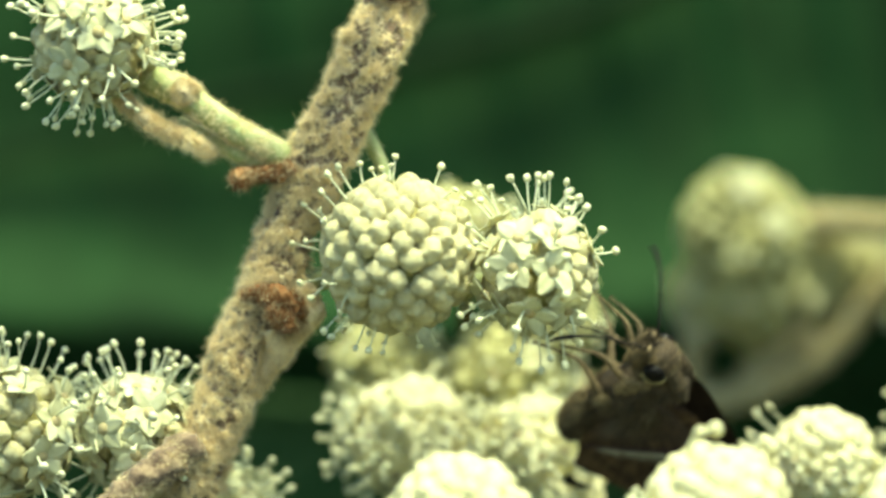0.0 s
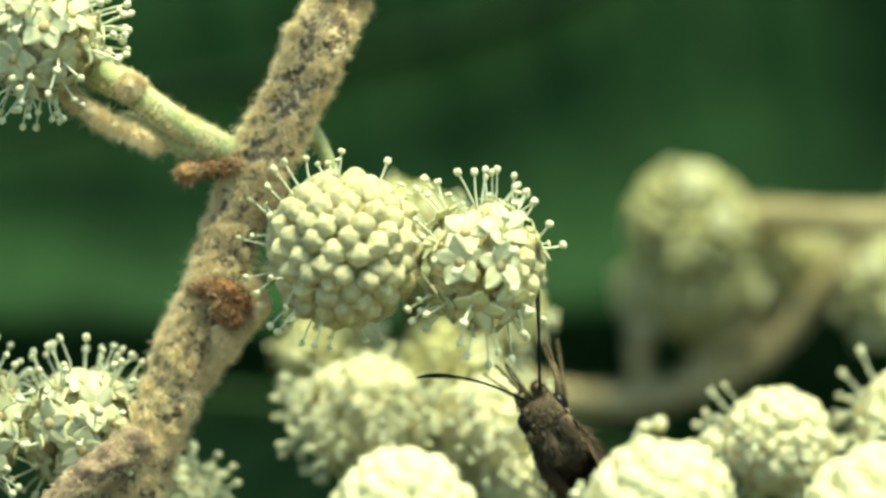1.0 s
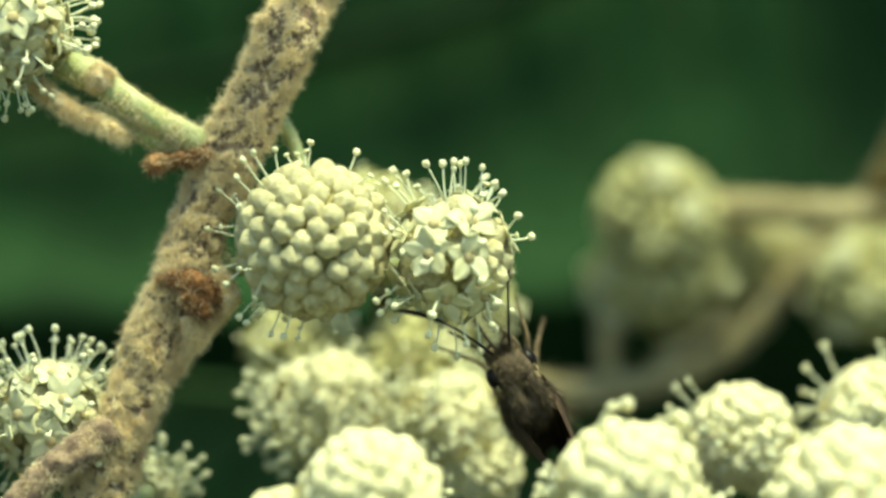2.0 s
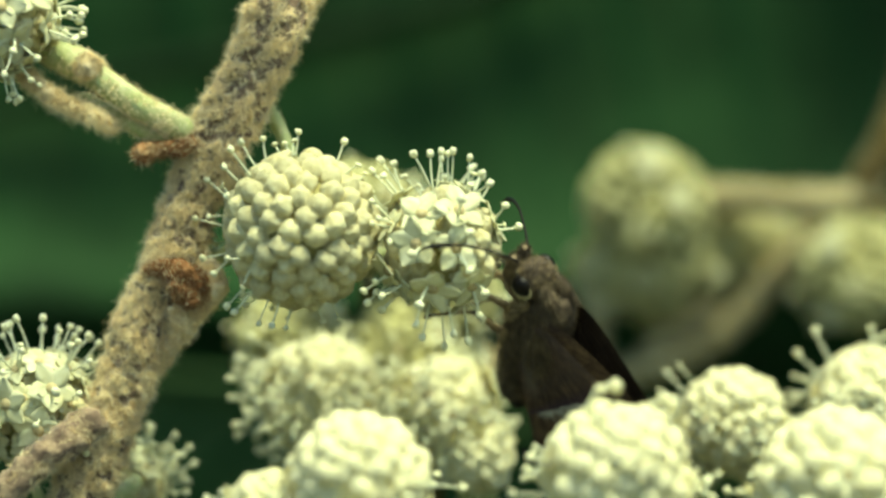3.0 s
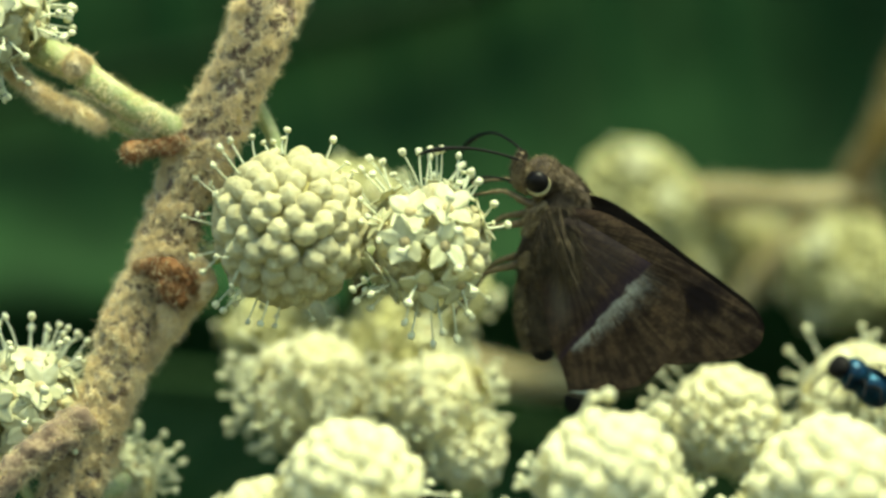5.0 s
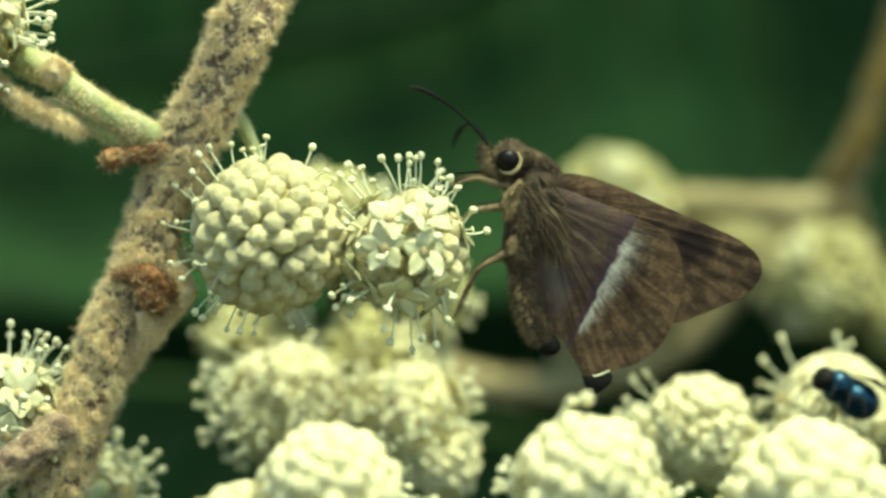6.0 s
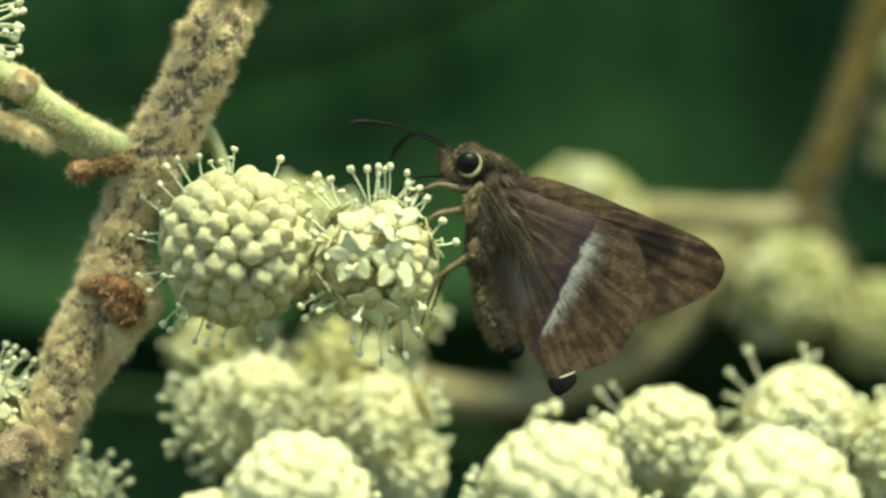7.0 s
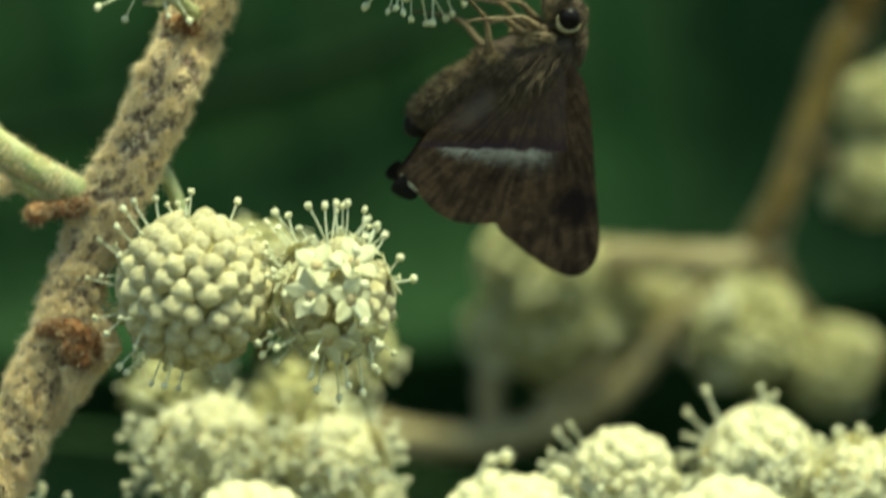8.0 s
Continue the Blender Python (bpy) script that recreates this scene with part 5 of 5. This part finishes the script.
        walk(blade, [(t, Matrix.Translation(rest + base) @ Matrix.Rotation(radians(a), 4, "Y") @ Matrix.Translation(-base)) for t, a in (
            (0.00, 0), (7.30, 0), (7.40, -8), (7.50, -9), (7.60, -10), (7.70, -5), (8.00, -5))])
    home = MID.location.copy()
    walk(MID, [(t, Matrix.Translation(home + Vector((x, 0, z)) * MM)) for t, x, z in (
        (0.00, -0.63, -1.26), (0.20, -0.16, -0.32), (0.50, 0.26, 0.26), (1.00, 0.21, 0.16), (1.50, 0.16, -0.21), (2.00, -0.26, -0.26), (3.50, 0.21, 0.32), (4.00, -0.26, -0.26), (4.50, 0.37, 0.32), (5.80, 0.00, 0.00), (6.50, -0.26, 0.00), (7.50, -0.26, 0.00), (8.00, -0.16, 0.21))])
    home = FRONT.location.copy()
    walk(FRONT, [(t, Matrix.Translation(home + Vector((x, 0, z)) * MM)) for t, x, z in (
        (0.00, 0.00, -0.96), (1.00, -0.19, -0.96), (1.50, -0.34, -0.10), (2.00, -0.29, -0.10), (3.30, -0.29, 0.58), (3.50, -0.29, 0.43), (4.00, -0.10, 0.43), (4.50, 0.10, -0.48), (5.80, 0.00, -0.10), (6.50, 0.00, 0.00), (7.00, 0.00, 0.19), (7.50, 0.00, -0.24), (8.00, -0.48, -0.39))])
    home = STAR.location.copy()
    walk(STAR, [(t, Matrix.Translation(home + Vector((x, 0, z)) * MM)) for t, x, z in (
        (0.00, -0.15, -0.20), (1.00, -0.05, -0.15), (2.00, -0.10, -0.20), (3.50, -0.15, -0.25), (4.50, -0.15, -0.25), (6.00, -0.15, -0.15), (6.50, 0.00, 0.00), (7.00, -0.05, -0.05), (7.30, 0.00, 0.00), (7.45, 0.15, 0.50), (8.00, 0.00, 0.45))])
    for limb, rows in zip(ANTENNAE, (
        ((0.00, 56, 19, -158), (0.20, 67, 22, -147), (0.40, 69, 10, -129), (0.70, 65, -18, -145), (1.00, 63, -15, -134), (1.20, 75, 18, -114), (1.50, 63, 6, -164), (1.80, 63, 4, -144), (2.10, 70, -26, -146), (3.30, 39, -11, -131), (3.50, 39, -11, -131), (4.00, 27, -18, -134), (4.50, 20, 2, -159), (4.70, 20, 5, -157), (5.80, 23, -30, -165), (6.00, 3, -34, -151), (6.20, -0, -14, -160), (6.40, -0, 7, -161), (6.50, -0, 14, -166), (6.60, -0, -2, -164), (7.00, -0, -15, -162), (7.30, -0, -29, -155), (7.40, -2, -15, -148), (7.60, 12, 6, -162), (8.00, 134, -42, 179)),
        ((0.00, -23, 7, 108), (0.20, 14, 20, 143), (0.40, -1, 7, 143), (0.70, 14, -8, 153), (1.00, 5, -15, 148), (1.20, 4, 21, 139), (1.50, -16, 28, 123), (1.80, -20, 3, 137), (2.10, 6, -2, 151), (3.30, -3, 34, 133), (3.50, -2, 34, 135), (4.00, 6, 22, 151), (4.50, 4, 19, 137), (4.70, 4, 21, 136), (5.80, -1, 15, 122), (6.00, -0, -2, 109), (6.50, 0, 3, 122), (7.00, 0, -0, 123), (7.30, 0, -2, 112), (7.40, 4, -25, 105), (7.60, -33, -17, 127), (8.00, -58, -5, 103)),
    )):
        root = limb.location.copy()
        walk(limb, [(t, pose(*root, a, b, c)) for t, a, b, c in rows])
    for limb, rows in zip(LEGS, (
        ((0.00, 31, 10, 153), (0.40, 48, 3, 172), (0.70, 50, -15, 168), (1.00, 50, -15, 169), (1.20, 49, 11, 172), (1.50, 43, 7, 162), (1.80, 51, -4, 176), (2.10, 53, -15, 172), (3.50, 34, 1, -161), (4.50, 18, 8, -173), (6.00, 2, 3, 180), (6.50, -0, 8, -174), (7.00, 0, 8, -173), (7.30, -0, 9, -173), (7.40, -0, 11, -175), (7.60, 0, 65, 180), (8.00, 38, 45, -147)),
        ((0.00, 40, 25, 171), (0.40, 53, 5, -180), (0.70, 57, -14, 179), (1.00, 56, -15, 177), (1.20, 57, 17, -169), (1.50, 51, 13, 179), (1.80, 58, -1, -169), (2.10, 62, -14, -167), (3.50, 41, 24, -130), (4.50, 25, 43, -153), (6.00, 3, 29, -172), (6.50, -0, 30, -170), (7.00, 0, 30, -170), (7.30, -0, 30, -171), (7.40, -1, 54, -173), (7.60, 0, 67, 180), (8.00, 35, 41, -152)),
        ((0.00, 45, 10, 171), (0.40, 56, 6, -174), (0.70, 60, -14, -174), (1.00, 59, -14, -175), (1.20, 71, 15, -127), (1.50, 66, 0, -162), (1.80, 66, -5, -148), (2.10, 72, -25, -160), (3.50, 39, 11, -129), (4.50, 27, 46, -148), (6.00, 3, 50, -177), (6.50, -0, 54, -174), (7.00, 0, 53, -175), (7.30, -0, 53, -177), (7.40, -2, 58, -166), (7.60, 12, 53, -160), (8.00, 37, 2, -164)),
        ((0.00, 29, 6, 149), (0.40, 32, -1, 157), (0.70, 39, -15, 160), (1.00, 37, -15, 159), (1.20, 46, 9, 168), (1.50, 44, 8, 165), (1.80, 56, -2, -175), (2.10, 61, -14, -172), (3.50, 30, 16, -168), (4.50, 18, 9, -172), (6.00, 2, -1, 154), (6.50, 0, 1, 145), (7.00, 0, 1, 145), (7.30, 0, 1, 146), (7.40, 2, 3, 151), (7.60, -28, 30, 124), (8.00, 31, 36, -158)),
        ((0.00, 28, 5, 148), (0.40, 34, -1, 158), (0.70, 30, -15, 156), (1.00, 30, -15, 156), (1.20, 33, 2, 151), (1.50, 33, 2, 151), (1.80, 33, -7, 160), (2.10, 30, -15, 158), (3.50, 44, 40, -136), (4.50, 28, 47, -149), (6.00, 2, 27, 152), (6.50, 0, 23, 144), (7.00, 0, 23, 144), (7.30, 0, 23, 144), (7.40, 4, 45, 138), (7.60, -24, 28, 133), (8.00, 29, 32, -161)),
        ((0.00, -18, 12, 111), (0.40, -24, 20, 125), (0.70, 18, -15, 152), (1.00, 15, -15, 151), (1.20, -18, 35, 119), (1.50, -16, 29, 122), (1.80, -13, 35, 135), (2.10, -3, 26, 145), (3.50, 34, 52, -165), (4.50, 28, 57, -166), (6.00, 2, 49, 153), (6.50, 0, 49, 139), (7.00, 0, 49, 141), (7.30, 0, 49, 141), (7.40, 5, 52, 126), (7.60, -32, 27, 113), (8.00, -29, 34, 134)),
    )):
        root = limb.location.copy()
        walk(limb, [(t, pose(*root, a, b, c)) for t, a, b, c in rows])
    for pair, side in zip(WINGS, (-1, 1)):
        root = pair.location.copy()
        axis = Vector((-0.22, 0, 0.975))
        walk(pair, [(t, Matrix.Translation(root) @ Matrix.Rotation(radians(side * a), 4, axis)) for t, a in (
            (0.00, 2), (2.20, 2), (3.30, 0.3), (3.80, 0.3), (4.10, 0.5), (5.80, 1), (6.00, 0), (7.30, 0), (7.37, 14), (7.42, 10), (7.50, 22), (7.60, 8), (7.70, 6), (7.80, 0), (8.00, 0))])


motions()
